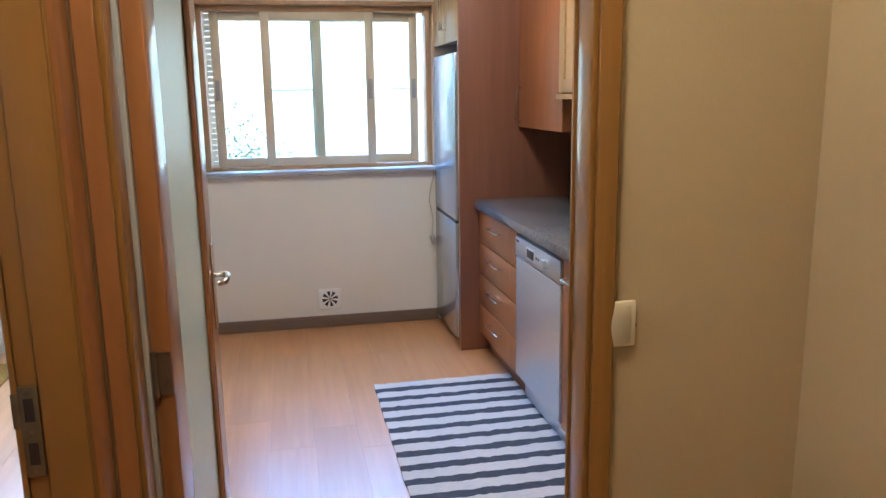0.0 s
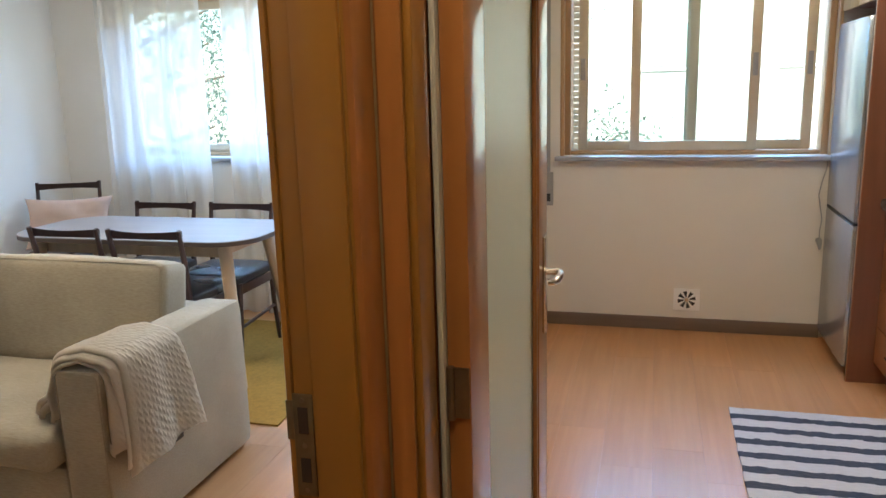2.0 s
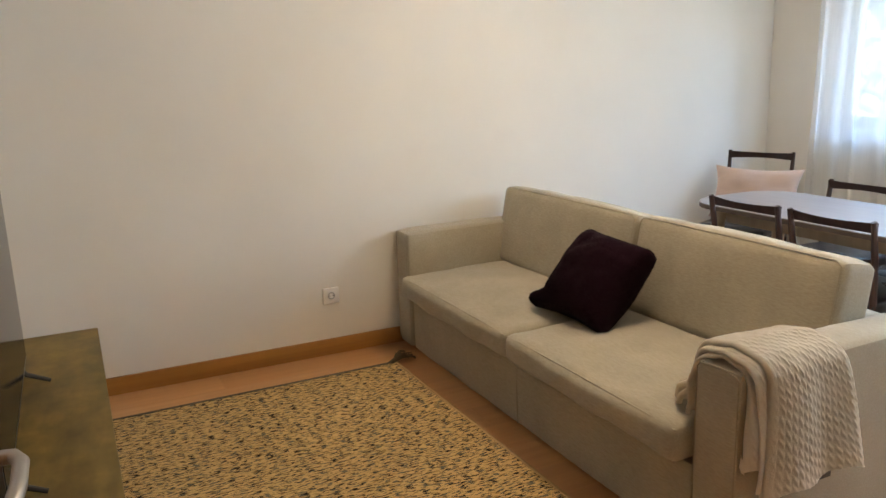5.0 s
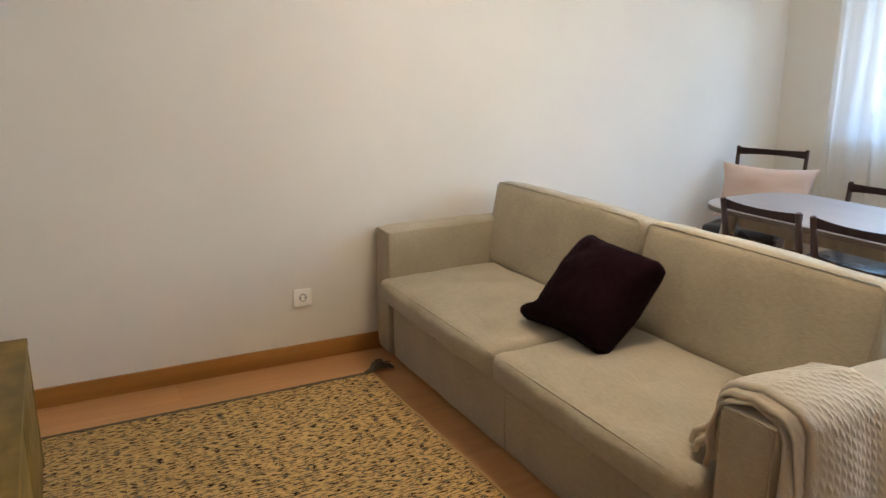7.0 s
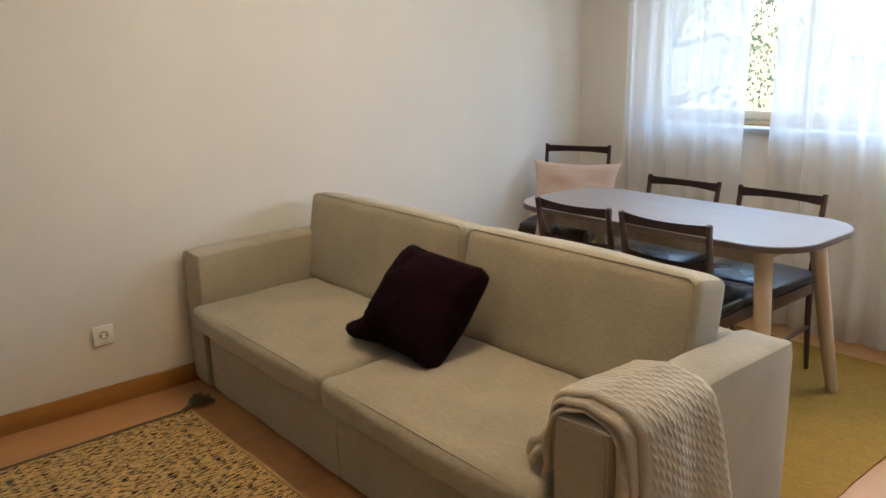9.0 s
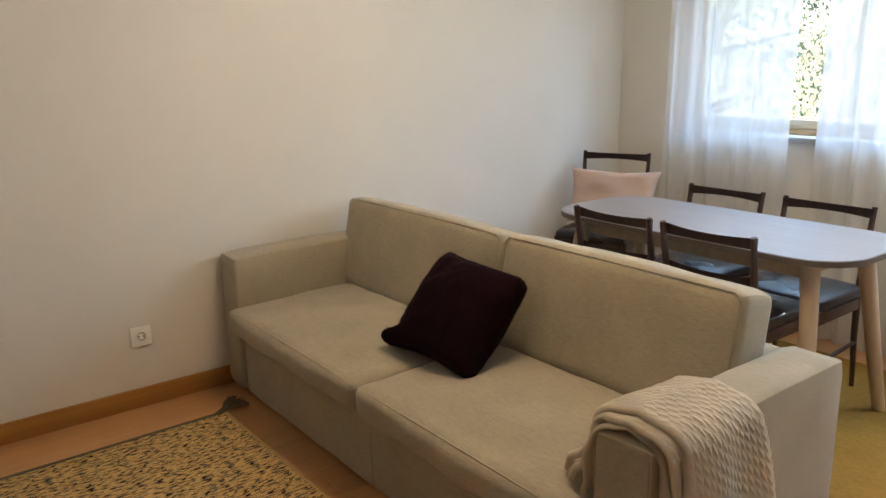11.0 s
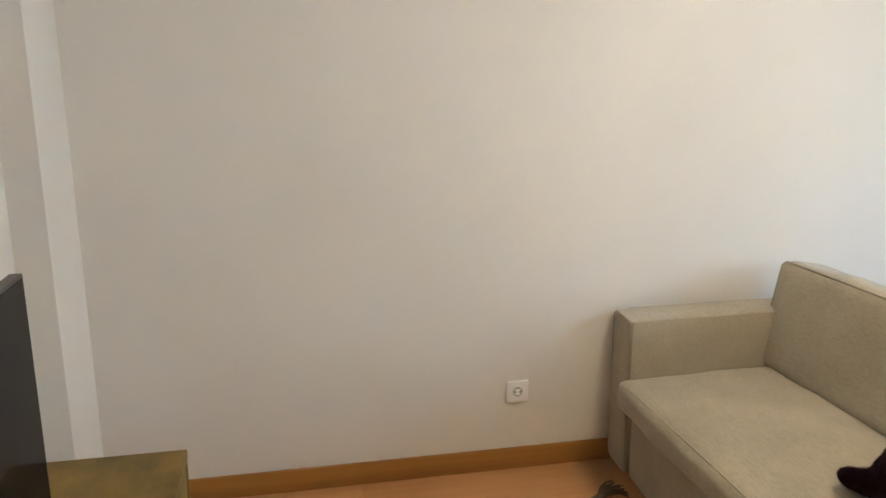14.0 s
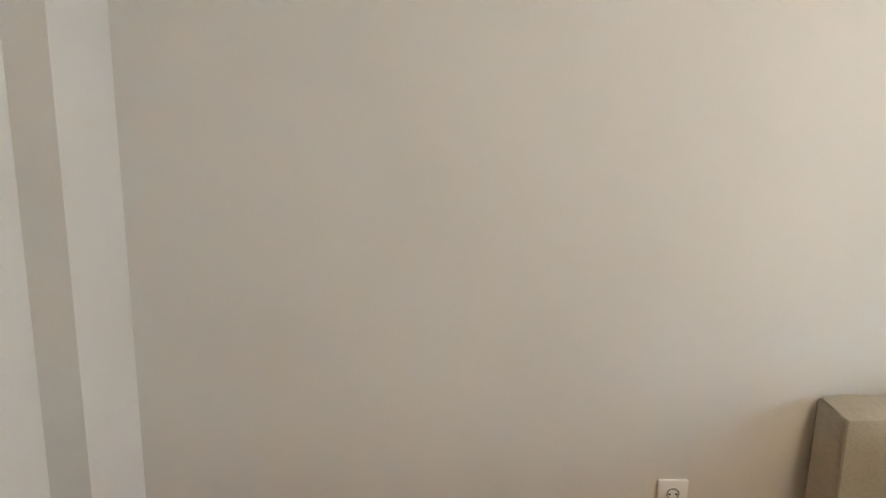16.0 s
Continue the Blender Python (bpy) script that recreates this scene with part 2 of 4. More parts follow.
def striped_rug_material():
    """Woven rag rug: navy bands on off-white across the width."""
    m = material("striped_rag_rug", (0.62, 0.60, 0.60), 0.95, spec=0.05, grain=0.35, scale=(30, 160, 30), dark=(0.42, 0.41, 0.42), var=0.06, bump=0.8, bump_scale=160)
    n, l = m.node_tree.nodes, m.node_tree.links
    b = n["Principled BSDF"]
    src = b.inputs["Base Color"].links[0].from_socket
    tc = n.new("ShaderNodeTexCoord")
    nz = n.new("ShaderNodeTexNoise")
    nz.inputs["Scale"].default_value = 22
    l.new(tc.outputs["Object"], nz.inputs[0])
    sep = n.new("ShaderNodeSeparateXYZ")
    l.new(tc.outputs["Object"], sep.inputs[0])
    w = n.new("ShaderNodeMath")
    w.operation = "MULTIPLY_ADD"
    w.inputs[1].default_value = 0.028
    l.new(nz.outputs[0], w.inputs[0])
    l.new(sep.outputs["Y"], w.inputs[2])
    d = n.new("ShaderNodeMath")
    d.operation = "MULTIPLY"
    d.inputs[1].default_value = 1 / 0.118
    l.new(w.outputs[0], d.inputs[0])
    f = n.new("ShaderNodeMath")
    f.operation = "FRACT"
    l.new(d.outputs[0], f.inputs[0])
    g = n.new("ShaderNodeMath")
    g.operation = "LESS_THAN"
    g.inputs[1].default_value = 0.42
    l.new(f.outputs[0], g.inputs[0])
    n2 = n.new("ShaderNodeTexNoise")
    n2.inputs["Scale"].default_value = 1.0
    mp = n.new("ShaderNodeMapping")
    mp.inputs["Scale"].default_value = (26, 200, 1)
    l.new(tc.outputs["Object"], mp.inputs[0])
    l.new(mp.outputs[0], n2.inputs[0])
    ramp = n.new("ShaderNodeMix")
    ramp.data_type = "RGBA"
    ramp.inputs["A"].default_value, ramp.inputs["B"].default_value = (0.022, 0.028, 0.045, 1), (0.13, 0.14, 0.17, 1)
    l.new(n2.outputs[0], ramp.inputs["Factor"])
    mix = n.new("ShaderNodeMix")
    mix.data_type = "RGBA"
    l.new(g.outputs[0], mix.inputs["Factor"])
    l.new(src, mix.inputs["A"])
    l.new(ramp.outputs["Result"], mix.inputs["B"])
    l.new(mix.outputs["Result"], b.inputs["Base Color"])
    return m


M_STRIPE = striped_rug_material()


def flecked_rug_material():
    """Flat-woven yellow rug with short dark and grey-blue weft flecks."""
    m = material("flecked_flatweave", (0.66, 0.435, 0.19), 0.97, spec=0.05, grain=0.6, scale=(60, 60, 30), dark=(0.50, 0.33, 0.14), var=0.07, bump=0.9, bump_scale=180)
    n, l = m.node_tree.nodes, m.node_tree.links
    b = n["Principled BSDF"]
    src = b.inputs["Base Color"].links[0].from_socket
    tc = n.new("ShaderNodeTexCoord")
    for k, (sc, lo, col) in enumerate((((90, 28, 1), 0.56, (0.40, 0.25, 0.10, 1)), ((135, 30, 1), 0.522, (0.032, 0.023, 0.016, 1)), ((120, 28, 1), 0.548, (0.15, 0.135, 0.095, 1)))):
        mp, nz, rg, mix = n.new("ShaderNodeMapping"), n.new("ShaderNodeTexNoise"), n.new("ShaderNodeMapRange"), n.new("ShaderNodeMix")
        mp.inputs["Scale"].default_value, mp.inputs["Location"].default_value = sc, (k * 7.3, k * 3.1, 0)
        nz.inputs["Scale"].default_value, nz.inputs["Detail"].default_value = 1.0, 2.5
        rg.inputs["From Min"].default_value, rg.inputs["From Max"].default_value = lo + 0.072, lo + 0.105
        mix.data_type = "RGBA"
        l.new(tc.outputs["Object"], mp.inputs[0])
        l.new(mp.outputs[0], nz.inputs[0])
        big, shift = n.new("ShaderNodeTexNoise"), n.new("ShaderNodeMath")
        big.inputs["Scale"].default_value = 9.0 + 5 * k
        shift.operation = "MULTIPLY_ADD"
        shift.inputs[1].default_value = 0.10
        l.new(tc.outputs["Object"], big.inputs[0])
        l.new(big.outputs[0], shift.inputs[0])
        l.new(nz.outputs[0], shift.inputs[2])
        l.new(shift.outputs[0], rg.inputs[0])
        l.new(rg.outputs[0], mix.inputs["Factor"])
        l.new(src, mix.inputs["A"])
        mix.inputs["B"].default_value = col
        src = mix.outputs["Result"]
    l.new(src, b.inputs["Base Color"])
    return m


M_FLECK = flecked_rug_material()


# ---- mesh helpers ----
def box(bm, x0, x1, y0, y1, z0, z1, bev=0.0, seg=2):
    r = bmesh.ops.create_cube(bm, size=1.0, matrix=Matrix.LocRotScale(((x0 + x1) / 2, (y0 + y1) / 2, (z0 + z1) / 2), None, (x1 - x0, y1 - y0, z1 - z0)))
    if bev:
        edges = list({e for v in r["verts"] for e in v.link_edges})
        bmesh.ops.bevel(bm, geom=edges, offset=bev, segments=seg, affect="EDGES", profile=0.5)
    return r


def boxes(*rows, bev=0.0):
    bm = bmesh.new()
    for row in rows:
        box(bm, *row, bev=bev)
    return bm


def finish(bm, name, mats, angle=35):
    me = bpy.data.meshes.new(name)
    bmesh.ops.recalc_face_normals(bm, faces=bm.faces)
    bm.to_mesh(me)
    bm.free()
    for m in mats if isinstance(mats, (list, tuple)) else [mats]:
        me.materials.append(m)
    me.shade_smooth()
    me.set_sharp_from_angle(angle=radians(angle))
    return me


def part(name, bm, mat, parent, label="", m=None):
    ob = new(name, finish(bm, name, mat))
    ob.parent = parent
    if m is not None:
        ob.matrix_basis = m
    return tagged(ob, label)


def thing(name, label, category, m=None, group="", kind=""):
    ob = new(name)
    ob.empty_display_size = 0.1
    if m is not None:
        ob.matrix_basis = m
    return tagged(ob, label, category, group, kind)


def solid(name, bm, mat, label, category, kind="", group="", m=None):
    ob = new(name, finish(bm, name, mat))
    if m is not None:
        ob.matrix_basis = m
    return tagged(ob, label, category, group, kind)


def tube(bm, pts, radii, seg=10, flat=1.0, cap=True):
    """A round bar along pts; radii one number or one a point; flat squeezes it in its second direction."""
    pts = [Vector(p) for p in pts]
    radii = radii if isinstance(radii, (list, tuple)) else [radii] * len(pts)
    rings = []
    ref = Vector((0, 0, 1)) if abs((pts[1] - pts[0]).normalized().z) < 0.9 else Vector((1, 0, 0))
    for i, p in enumerate(pts):
        d = (pts[min(i + 1, len(pts) - 1)] - pts[max(i - 1, 0)]).normalized()
        u = d.cross(ref).normalized()
        v = d.cross(u).normalized()
        rings.append([bm.verts.new(p + (u * math.cos(a) + v * math.sin(a) * flat) * radii[i]) for a in [2 * math.pi * k / seg for k in range(seg)]])
    for a, b in zip(rings, rings[1:]):
        for k in range(seg):
            bm.faces.new((a[k], a[(k + 1) % seg], b[(k + 1) % seg], b[k]))
    if cap:
        bm.faces.new(rings[0][::-1])
        bm.faces.new(rings[-1])
    return bm


def bar(p0, p1, r, seg=10):
    return tube(bmesh.new(), [p0, p1], r, seg)


def slab(bm, outline, z0, z1, bev=0.0):
    """An upright prism over a flat outline."""
    lo = [bm.verts.new((x, y, z0)) for x, y in outline]
    hi = [bm.verts.new((x, y, z1)) for x, y in outline]
    n = len(outline)
    top = bm.faces.new(hi)
    bm.faces.new(lo[::-1])
    for k in range(n):
        bm.faces.new((lo[k], lo[(k + 1) % n], hi[(k + 1) % n], hi[k]))
    if bev:
        bmesh.ops.bevel(bm, geom=list(top.edges), offset=bev, segments=3, affect="EDGES")
    return bm


def sheet(nu, nv, f):
    """A grid surface from f(u, v), u and v from 0 to 1."""
    bm = bmesh.new()
    g = [[bm.verts.new(f(i / nu, j / nv)) for j in range(nv + 1)] for i in range(nu + 1)]
    for i in range(nu):
        for j in range(nv):
            bm.faces.new((g[i][j], g[i + 1][j], g[i + 1][j + 1], g[i][j + 1]))
    return bm


def cushion(w, d, h, r=0.03, puff=0.02, crumple=0.004, seed=0, n=14):
    """A soft block centred at its base, w by d by h, with rounded edges and swollen faces."""
    bm = bmesh.new()
    bmesh.ops.create_cube(bm, size=1.0)
    bmesh.ops.subdivide_edges(bm, edges=bm.edges[:], cuts=n, use_grid_fill=True)
    for v in bm.verts:
        p = Vector((v.co.x * w, v.co.y * d, v.co.z * h))
        q = Vector([max(-(s / 2 - r), min(s / 2 - r, c)) for c, s in zip(p, (w, d, h))])
        o = p - q
        if o.length > 1e-6:
            p = q + o.normalized() * min(r, max(abs(c) for c in o))
        fx, fy, fz = [max(0.0, 1 - (2 * c / s) ** 2) for c, s in zip(p, (w, d, h))]
        nz = noise.noise(Vector((p.x * 6 + seed, p.y * 6, p.z * 6))) * crumple
        p.z += math.copysign(1, p.z) * (puff * fx * fy) + nz * 1.4
        p.y += math.copysign(1, p.y) * (puff * 0.7 * fx * fz) * (abs(v.co.y) > 0.45) + nz
        v.co = p + Vector((0, 0, h / 2))
    return bm


def throw_pillow(w, h, t, seed=1, n=30, round_=0.085, waist=0.035, corner=0.0, ear=0.0):
    """A stuffed pillow in the xz plane, fullest in the middle and pinched at the corners."""
    bm = bmesh.new()
    for side in (1, -1):
        g = []
        for i in range(n + 1):
            row = []
            for j in range(n + 1):
                u, v = math.sin((i / n - 0.5) * math.pi), math.sin((j / n - 0.5) * math.pi)
                k = 1 - round_ * (u * u * v * v) ** 1.5
                x = u * (w / 2) * (1 - waist * (1 - v * v) * abs(u) ** 3) * k
                z = v * (h / 2) * (1 - waist * (1 - u * u) * abs(v) ** 3) * k
                if corner:
                    cx, cz = max(corner - w / 2, min(w / 2 - corner, x)), max(corner - h / 2, min(h / 2 - corner, z))
                    out = math.hypot(x - cx, z - cz)
                    if out > corner:
                        x, z = cx + (x - cx) * corner / out, cz + (z - cz) * corner / out
                if ear and u < 0:
                    k = min(1.0, max(0.0, (v + 0.86) / 0.22))
                    x += ear * abs(u) ** 1.5 * k * k * (3 - 2 * k)
                    z -= 0.3 * ear * (u * v) ** 2 * (v < 0)
                b = max(0.0, (1 - u * u) * (1 - v * v)) ** (0.34 if corner else 0.42)
                nz = noise.noise(Vector((u * 1.7 + seed, v * 1.7, side * 3.0))) * 0.022 + noise.noise(Vector((u * 6 + seed, v * 6, side))) * 0.006
                row.append(bm.verts.new((x, side * (t / 2) * b + nz * b, z + h / 2)))
            g.append(row)
        for i in range(n):
            for j in range(n):
                f = (g[i][j], g[i + 1][j], g[i + 1][j + 1], g[i][j + 1])
                bm.faces.new(f if side < 0 else f[::-1])
    bmesh.ops.remove_doubles(bm, verts=bm.verts, dist=0.0004)
    return bm


def plush_pile(bm, count, length, seed):
    """Short fibres standing on the faces of bm, as one mesh."""
    rg = random.Random(seed)
    bm.normal_update()
    fs = bm.faces[:]
    out = bmesh.new()
    for f in rg.choices(fs, weights=[f.calc_area() for f in fs], k=count):
        q = f.verts
        a, b = rg.random(), rg.random()
        p = q[0].co.lerp(q[1].co, a).lerp(q[-1].co.lerp(q[2 % len(q)].co, a), b)
        d = (f.normal + Vector([rg.gauss(0, 0.45) for _ in range(3)])).normalized() * length * rg.uniform(0.6, 1.3)
        s = d.cross(Vector((rg.random(), rg.random(), rg.random()))).normalized() * 0.0011
        out.faces.new([out.verts.new(c) for c in (p - s, p + s, p + d)])
    return out


# ---- setting ----
WX, FY, ZC = -3.077, 5.0, 2.6
KW = (0.285, 1.705, 1.0, 1.98)
LW = (-2.66, -0.14, 1.0, 2.02)


def wall(name, rows, mat, label):
    return solid(name, boxes(*rows), mat, label, "wall", kind="structure")


wall("wall_west", [(WX - 0.2, WX, 0.22, FY, 0, ZC)], M_WALL, "plain cream painted wall behind the sofa")
wall("wall_north", [
    (WX - 0.2, LW[0], FY, 5.3, 0, ZC), (LW[0], LW[1], FY, 5.3, 0, LW[2]), (LW[0], LW[1], FY, 5.3, LW[3], ZC),
    (LW[1], KW[0], FY, 5.3, 0, ZC), (KW[0], KW[1], FY, 5.3, 0, KW[2]), (KW[0], KW[1], FY, 5.3, KW[3], ZC), (KW[1], 2.6, FY, 5.3, 0, ZC)],
    M_WALL, "cream painted outer wall with two windows")
wall("wall_partition", [(0.36, 0.45, -1.2, 0.635, 0, ZC), (0.36, 0.45, 0.635, 1.435, 2.07, ZC), (0.36, 0.45, 1.435, 2.6, 0, ZC), (0.0, 0.36, 2.52, 2.6, 0, ZC), (0.0, 0.10, 2.6, FY, 0, ZC)], M_WALL, "cream painted partition wall with a doorway")
wall("wall_hall_north", [(0.45, 0.475, 1.48, 1.585, 0, ZC), (0.475, 1.322, 1.48, 1.585, 2.07, ZC), (1.322, 2.55, 1.48, 1.585, 0, ZC)], M_HALL, "cream hall wall with the kitchen doorway, coloured darker for dim light")
wall("wall_south", [(WX - 0.2, 0.36, 0.22, 0.42, 0, ZC)], M_WALL, "cream painted wall behind the television")
wall("corner_pilaster", [(WX, -2.766, 0.42, 0.516, 0, ZC)], M_WALL, "shallow cream painted pilaster in the corner")
wall("wall_hall_east", [(1.735, 1.85, -1.2, 1.48, 0, ZC)], M_HALL, "cream hall side wall, coloured darker for dim light")
wall("wall_hall_south", [(0.36, 1.85, -1.35, -1.2, 0, ZC)], M_HALL, "unseen end wall closing the hall, coloured darker for dim light")
wall("wall_kitchen_east", [(2.40, 2.55, 1.585, FY, 0, ZC)], M_WALL, "painted kitchen wall behind the units")
solid("ceiling", boxes((WX - 0.2, 2.6, -1.35, 5.3, ZC, ZC + 0.2)), M_CEIL, "plain white ceiling", "ceiling", kind="structure")
solid("subfloor", boxes((WX - 0.2, 2.6, -1.35, 5.3, -0.2, -0.012)), M_SUB, "dark base under the laminate boards", "floor", kind="structure")


def baseboard(name, rows, mat, label):
    return solid(name, boxes(*rows, bev=0.004), mat, label, "baseboard", kind="structure")


baseboard("baseboard_west", [(WX, WX + 0.015, 0.52, FY - 0.001, 0, 0.085)], M_TRIM, "orange-brown wooden baseboard")
baseboard("baseboard_north", [(WX + 0.016, -0.002, FY - 0.015, FY, 0, 0.085)], M_TRIM, "orange-brown wooden baseboard")
baseboard("baseboard_south", [(-2.76, 0.30, 0.42, 0.435, 0, 0.085)], M_TRIM, "orange-brown wooden baseboard")
baseboard("baseboard_pilaster", [(WX + 0.016, -2.766, 0.516, 0.531, 0, 0.085)], M_TRIM, "orange-brown wooden baseboard")
baseboard("baseboard_partition", [(0.345, 0.36, 1.53, 2.50, 0, 0.085)], M_TRIM, "orange-brown wooden baseboard")
baseboard("baseboard_kitchen", [(0.116, 1.70, FY - 0.016, FY, 0, 0.075)], M_KBASE, "dark grey-brown kitchen baseboard")
baseboard("baseboard_kitchen_west", [(0.10, 0.115, 2.60, FY, 0, 0.075)], M_KBASE, "dark grey-brown kitchen baseboard")


# Door linings with stops and moulded architraves.
def mould(a):
    """The profile of an architrave a wide: distance from the opening's edge, and thickness."""
    return [(-0.004, 0.0), (-0.004, 0.007), (0.0, 0.0095), (a * 0.18, 0.0105), (a * 0.30, 0.0125), (a * 0.42, 0.0138), (a * 0.60, 0.0147), (a * 0.86, 0.0150), (a * 0.97, 0.0125), (a, 0.0085), (a, 0.0)]


def door_lining(name, axis, lo, hi, a0, a1, label, arch=0.07, stop=None, sides=(True, True), skip=(), jamb=M_DOOR):
    """axis 'x': the opening runs from lo to hi along x in a wall between y = a0 and a1; 'y' the other way round."""
    t = thing(name, label, "door frame", kind="structure")
    h = 2.045

    def put(pname, s0, s1, q0, q1, z0, z1, bev=0.003, mat=M_DOOR):
        row = (s0, s1, q0, q1, z0, z1) if axis == "x" else (q0, q1, s0, s1, z0, z1)
        part(pname, boxes(row, bev=bev), mat, t)

    w = 0.022
    put("jamb", lo - w, lo, a0 - 0.004, a1 + 0.004, 0, h + w, mat=jamb)
    put("jamb", hi, hi + w, a0 - 0.004, a1 + 0.004, 0, h + w, mat=jamb)
    put("head_jamb", lo, hi, a0 - 0.004, a1 + 0.004, h, h + w)
    if stop:
        put("door_stop", lo, lo + 0.012, stop[0], stop[1], 0, h - 0.012, mat=jamb)
        put("door_stop", hi - 0.012, hi, stop[0], stop[1], 0, h - 0.012, mat=jamb)
        put("door_stop", lo, hi, stop[0], stop[1], h - 0.012, h)
    for k, (q, sgn) in enumerate(((a0, -1), (a1, 1))):
        if not sides[k]:
            continue
        for side, edge, away in (("lo", lo, -1), ("hi", hi, 1)):
            if (k, side) not in skip:
                prof = [(edge + away * d, q + sgn * (0.0045 + th)) for d, th in mould(arch)]
                # The hi side gets the jamb wood, whose golden tint paints the light there.
                part("architrave", slab(bmesh.new(), prof if axis == "x" else [(b, a) for a, b in prof], 0, h + 0.02), jamb if side == "hi" else M_DOOR, t)
        for d0, d1, th in ((-0.004, arch * 0.3, 0.010), (arch * 0.3, arch * 0.72, 0.0145), (arch * 0.72, arch, 0.0115)):
            q0, q1 = sorted((q + sgn * 0.0045, q + sgn * (0.0045 + th)))
            put("head_architrave", lo - d1, hi + d1, q0, q1, h + d0 + 0.021, h + d1 + 0.02, 0.005)
    return t


frame_living = door_lining("door_frame_1", "y", 0.657, 1.411, 0.36, 0.45, "moulded orange-brown varnished wooden door frame of the living room", arch=0.062, stop=(0.388, 0.45), skip=((1, "hi"),), jamb=M_JAMB)
frame_kitchen = door_lining("door_frame_2", "x", 0.500, 1.297, 1.48, 1.585, "moulded orange-brown varnished wooden door frame of the kitchen", arch=0.034, stop=(1.484, 1.55), skip=((0, "lo"),), jamb=M_JAMB)
bm = slab(bmesh.new(), [(0.500 - d * 0.7, 1.4755 - th) for d, th in mould(0.043)], 0, 2.06)
part("architrave", bm, M_DOOR, frame_kitchen)
part("seal_strip", boxes((0.499, 0.5122, 1.5895, 1.622, 0.005, 2.04), bev=0.002), M_SEAL, frame_kitchen, "pale grey rubber draught seal")
bm = slab(bmesh.new(), [(0.4545, 1.4085), (0.4625, 1.4095), (0.4665, 1.417), (0.4682, 1.428), (0.4690, 1.441), (0.4690, 1.4590), (0.4545, 1.4600)], 0, 2.065)
part("architrave", bm, M_DOOR, frame_living)

# Strike plate on the living room jamb.
sp = thing("strike_plate", "worn brass-coloured strike plate let into the wooden door jamb", "strike plate", pose(0.370, 1.4075, 1.0))
bm = boxes((-0.014, 0.014, -0.0015, 0.0015, -0.115, 0.03), (-0.024, -0.014, -0.0015, 0.0015, -0.035, 0.02), bev=0.0006)
part("plate", bm, M_STRIKE, sp)
part("latch_hole", boxes((-0.007, 0.007, -0.0022, -0.0014, -0.025, 0.012)), M_JOINT, sp)
part("bolt_hole", boxes((-0.007, 0.007, -0.0022, -0.0014, -0.095, -0.06)), M_JOINT, sp)
for z in (0.022, -0.106, -0.042):
    part("screw", bar((0, -0.0026, z), (0, 0, z), 0.0035), M_BRASSY, sp)


part("nail_hole", bar((-0.020, -0.0024, 0.366), (-0.020, 0.002, 0.366), 0.0020, 8), M_PANEL, sp)


def lever_handle(parent, x, y0, side, z=1.0, toward=-1, k=1.0, stand=1.0, metal=M_CHROME):
    """A lever on a long plate, on the face y = y0 of a leaf, pointing back along x."""
    s = side
    bm = boxes((x - 0.019, x + 0.019, min(y0, y0 + s * 0.007), max(y0, y0 + s * 0.007), z - 0.15, z + 0.085), bev=0.003)
    hp = part("handle_plate", bm, metal, parent, "long satin chrome handle plate")
    pts = [(x, y0 + s * 0.006, z), (x, y0 + s * stand * 0.035, z), (x + toward * 0.004, y0 + s * stand * 0.052, z), (x + toward * 0.022, y0 + s * stand * 0.060, z),
           (x + toward * 0.075 * k, y0 + s * stand * 0.060, z - 0.002), (x + toward * 0.108 * k, y0 + s * stand * 0.056, z - 0.004), (x + toward * 0.122 * k, y0 + s * stand * 0.044, z - 0.006), (x + toward * 0.124 * k, y0 + s * stand * 0.030, z - 0.007)]
    part("lever", tube(bmesh.new(), pts, [0.0085, 0.0085, 0.0088, 0.0088, 0.0088, 0.0088, 0.0086, 0.0082], 12), metal, hp)


# Kitchen door: glazed leaf, hinged on the kitchen side and swung fully open. Local x runs along the leaf, y through it.
kd = thing("door_1", "open orange-brown wooden kitchen door with a tall frosted glass pane", "door", pose(0.513, 1.605, 0, 0, 0, 89.3), kind="structure")
LW_, T = 0.775, 0.036
part("hinge_stile", boxes((0, 0.125, -T, 0, 0.008, 2.03), bev=0.003), M_DOOR, kd)
part("lock_stile", boxes((LW_ - 0.125, LW_, -T, 0, 0.008, 2.03), bev=0.003), M_DOOR, kd)
part("top_rail", boxes((0.125, LW_ - 0.125, -T, 0, 1.90, 2.03), bev=0.003), M_DOOR, kd)
part("bottom_rail", boxes((0.125, LW_ - 0.125, -T, 0, 0.008, 0.22), bev=0.003), M_DOOR, kd)
part("glass_pane", boxes((0.12, LW_ - 0.12, -T / 2 - 0.003, -T / 2 + 0.003, 0.21, 1.91)), M_FROST, kd, "frosted pale green glass pane")
for x0, x1, z0, z1 in ((0.125, 0.137, 0.22, 1.90), (LW_ - 0.137, LW_ - 0.125, 0.22, 1.90), (0.137, LW_ - 0.137, 0.22, 0.232), (0.137, LW_ - 0.137, 1.888, 1.90)):
    for y0 in (-T + 0.003, -0.013):
        part("glazing_bead", boxes((x0, x1, y0, y0 + 0.010, z0, z1), bev=0.002), M_DOOR, kd)
lever_handle(kd, LW_ - 0.055, -T, -1, z=0.98, k=0.62, stand=0.72)
for z in (0.25, 0.965, 1.75):
    bm = bar((-0.006, -0.006, z - 0.042), (-0.006, -0.006, z + 0.042), 0.0065)
    box(bm, -0.004, -0.001, -0.034, -0.006, z - 0.040, z + 0.040)
    part("hinge", bm, M_BRASSY, kd, "dull metal butt hinge")

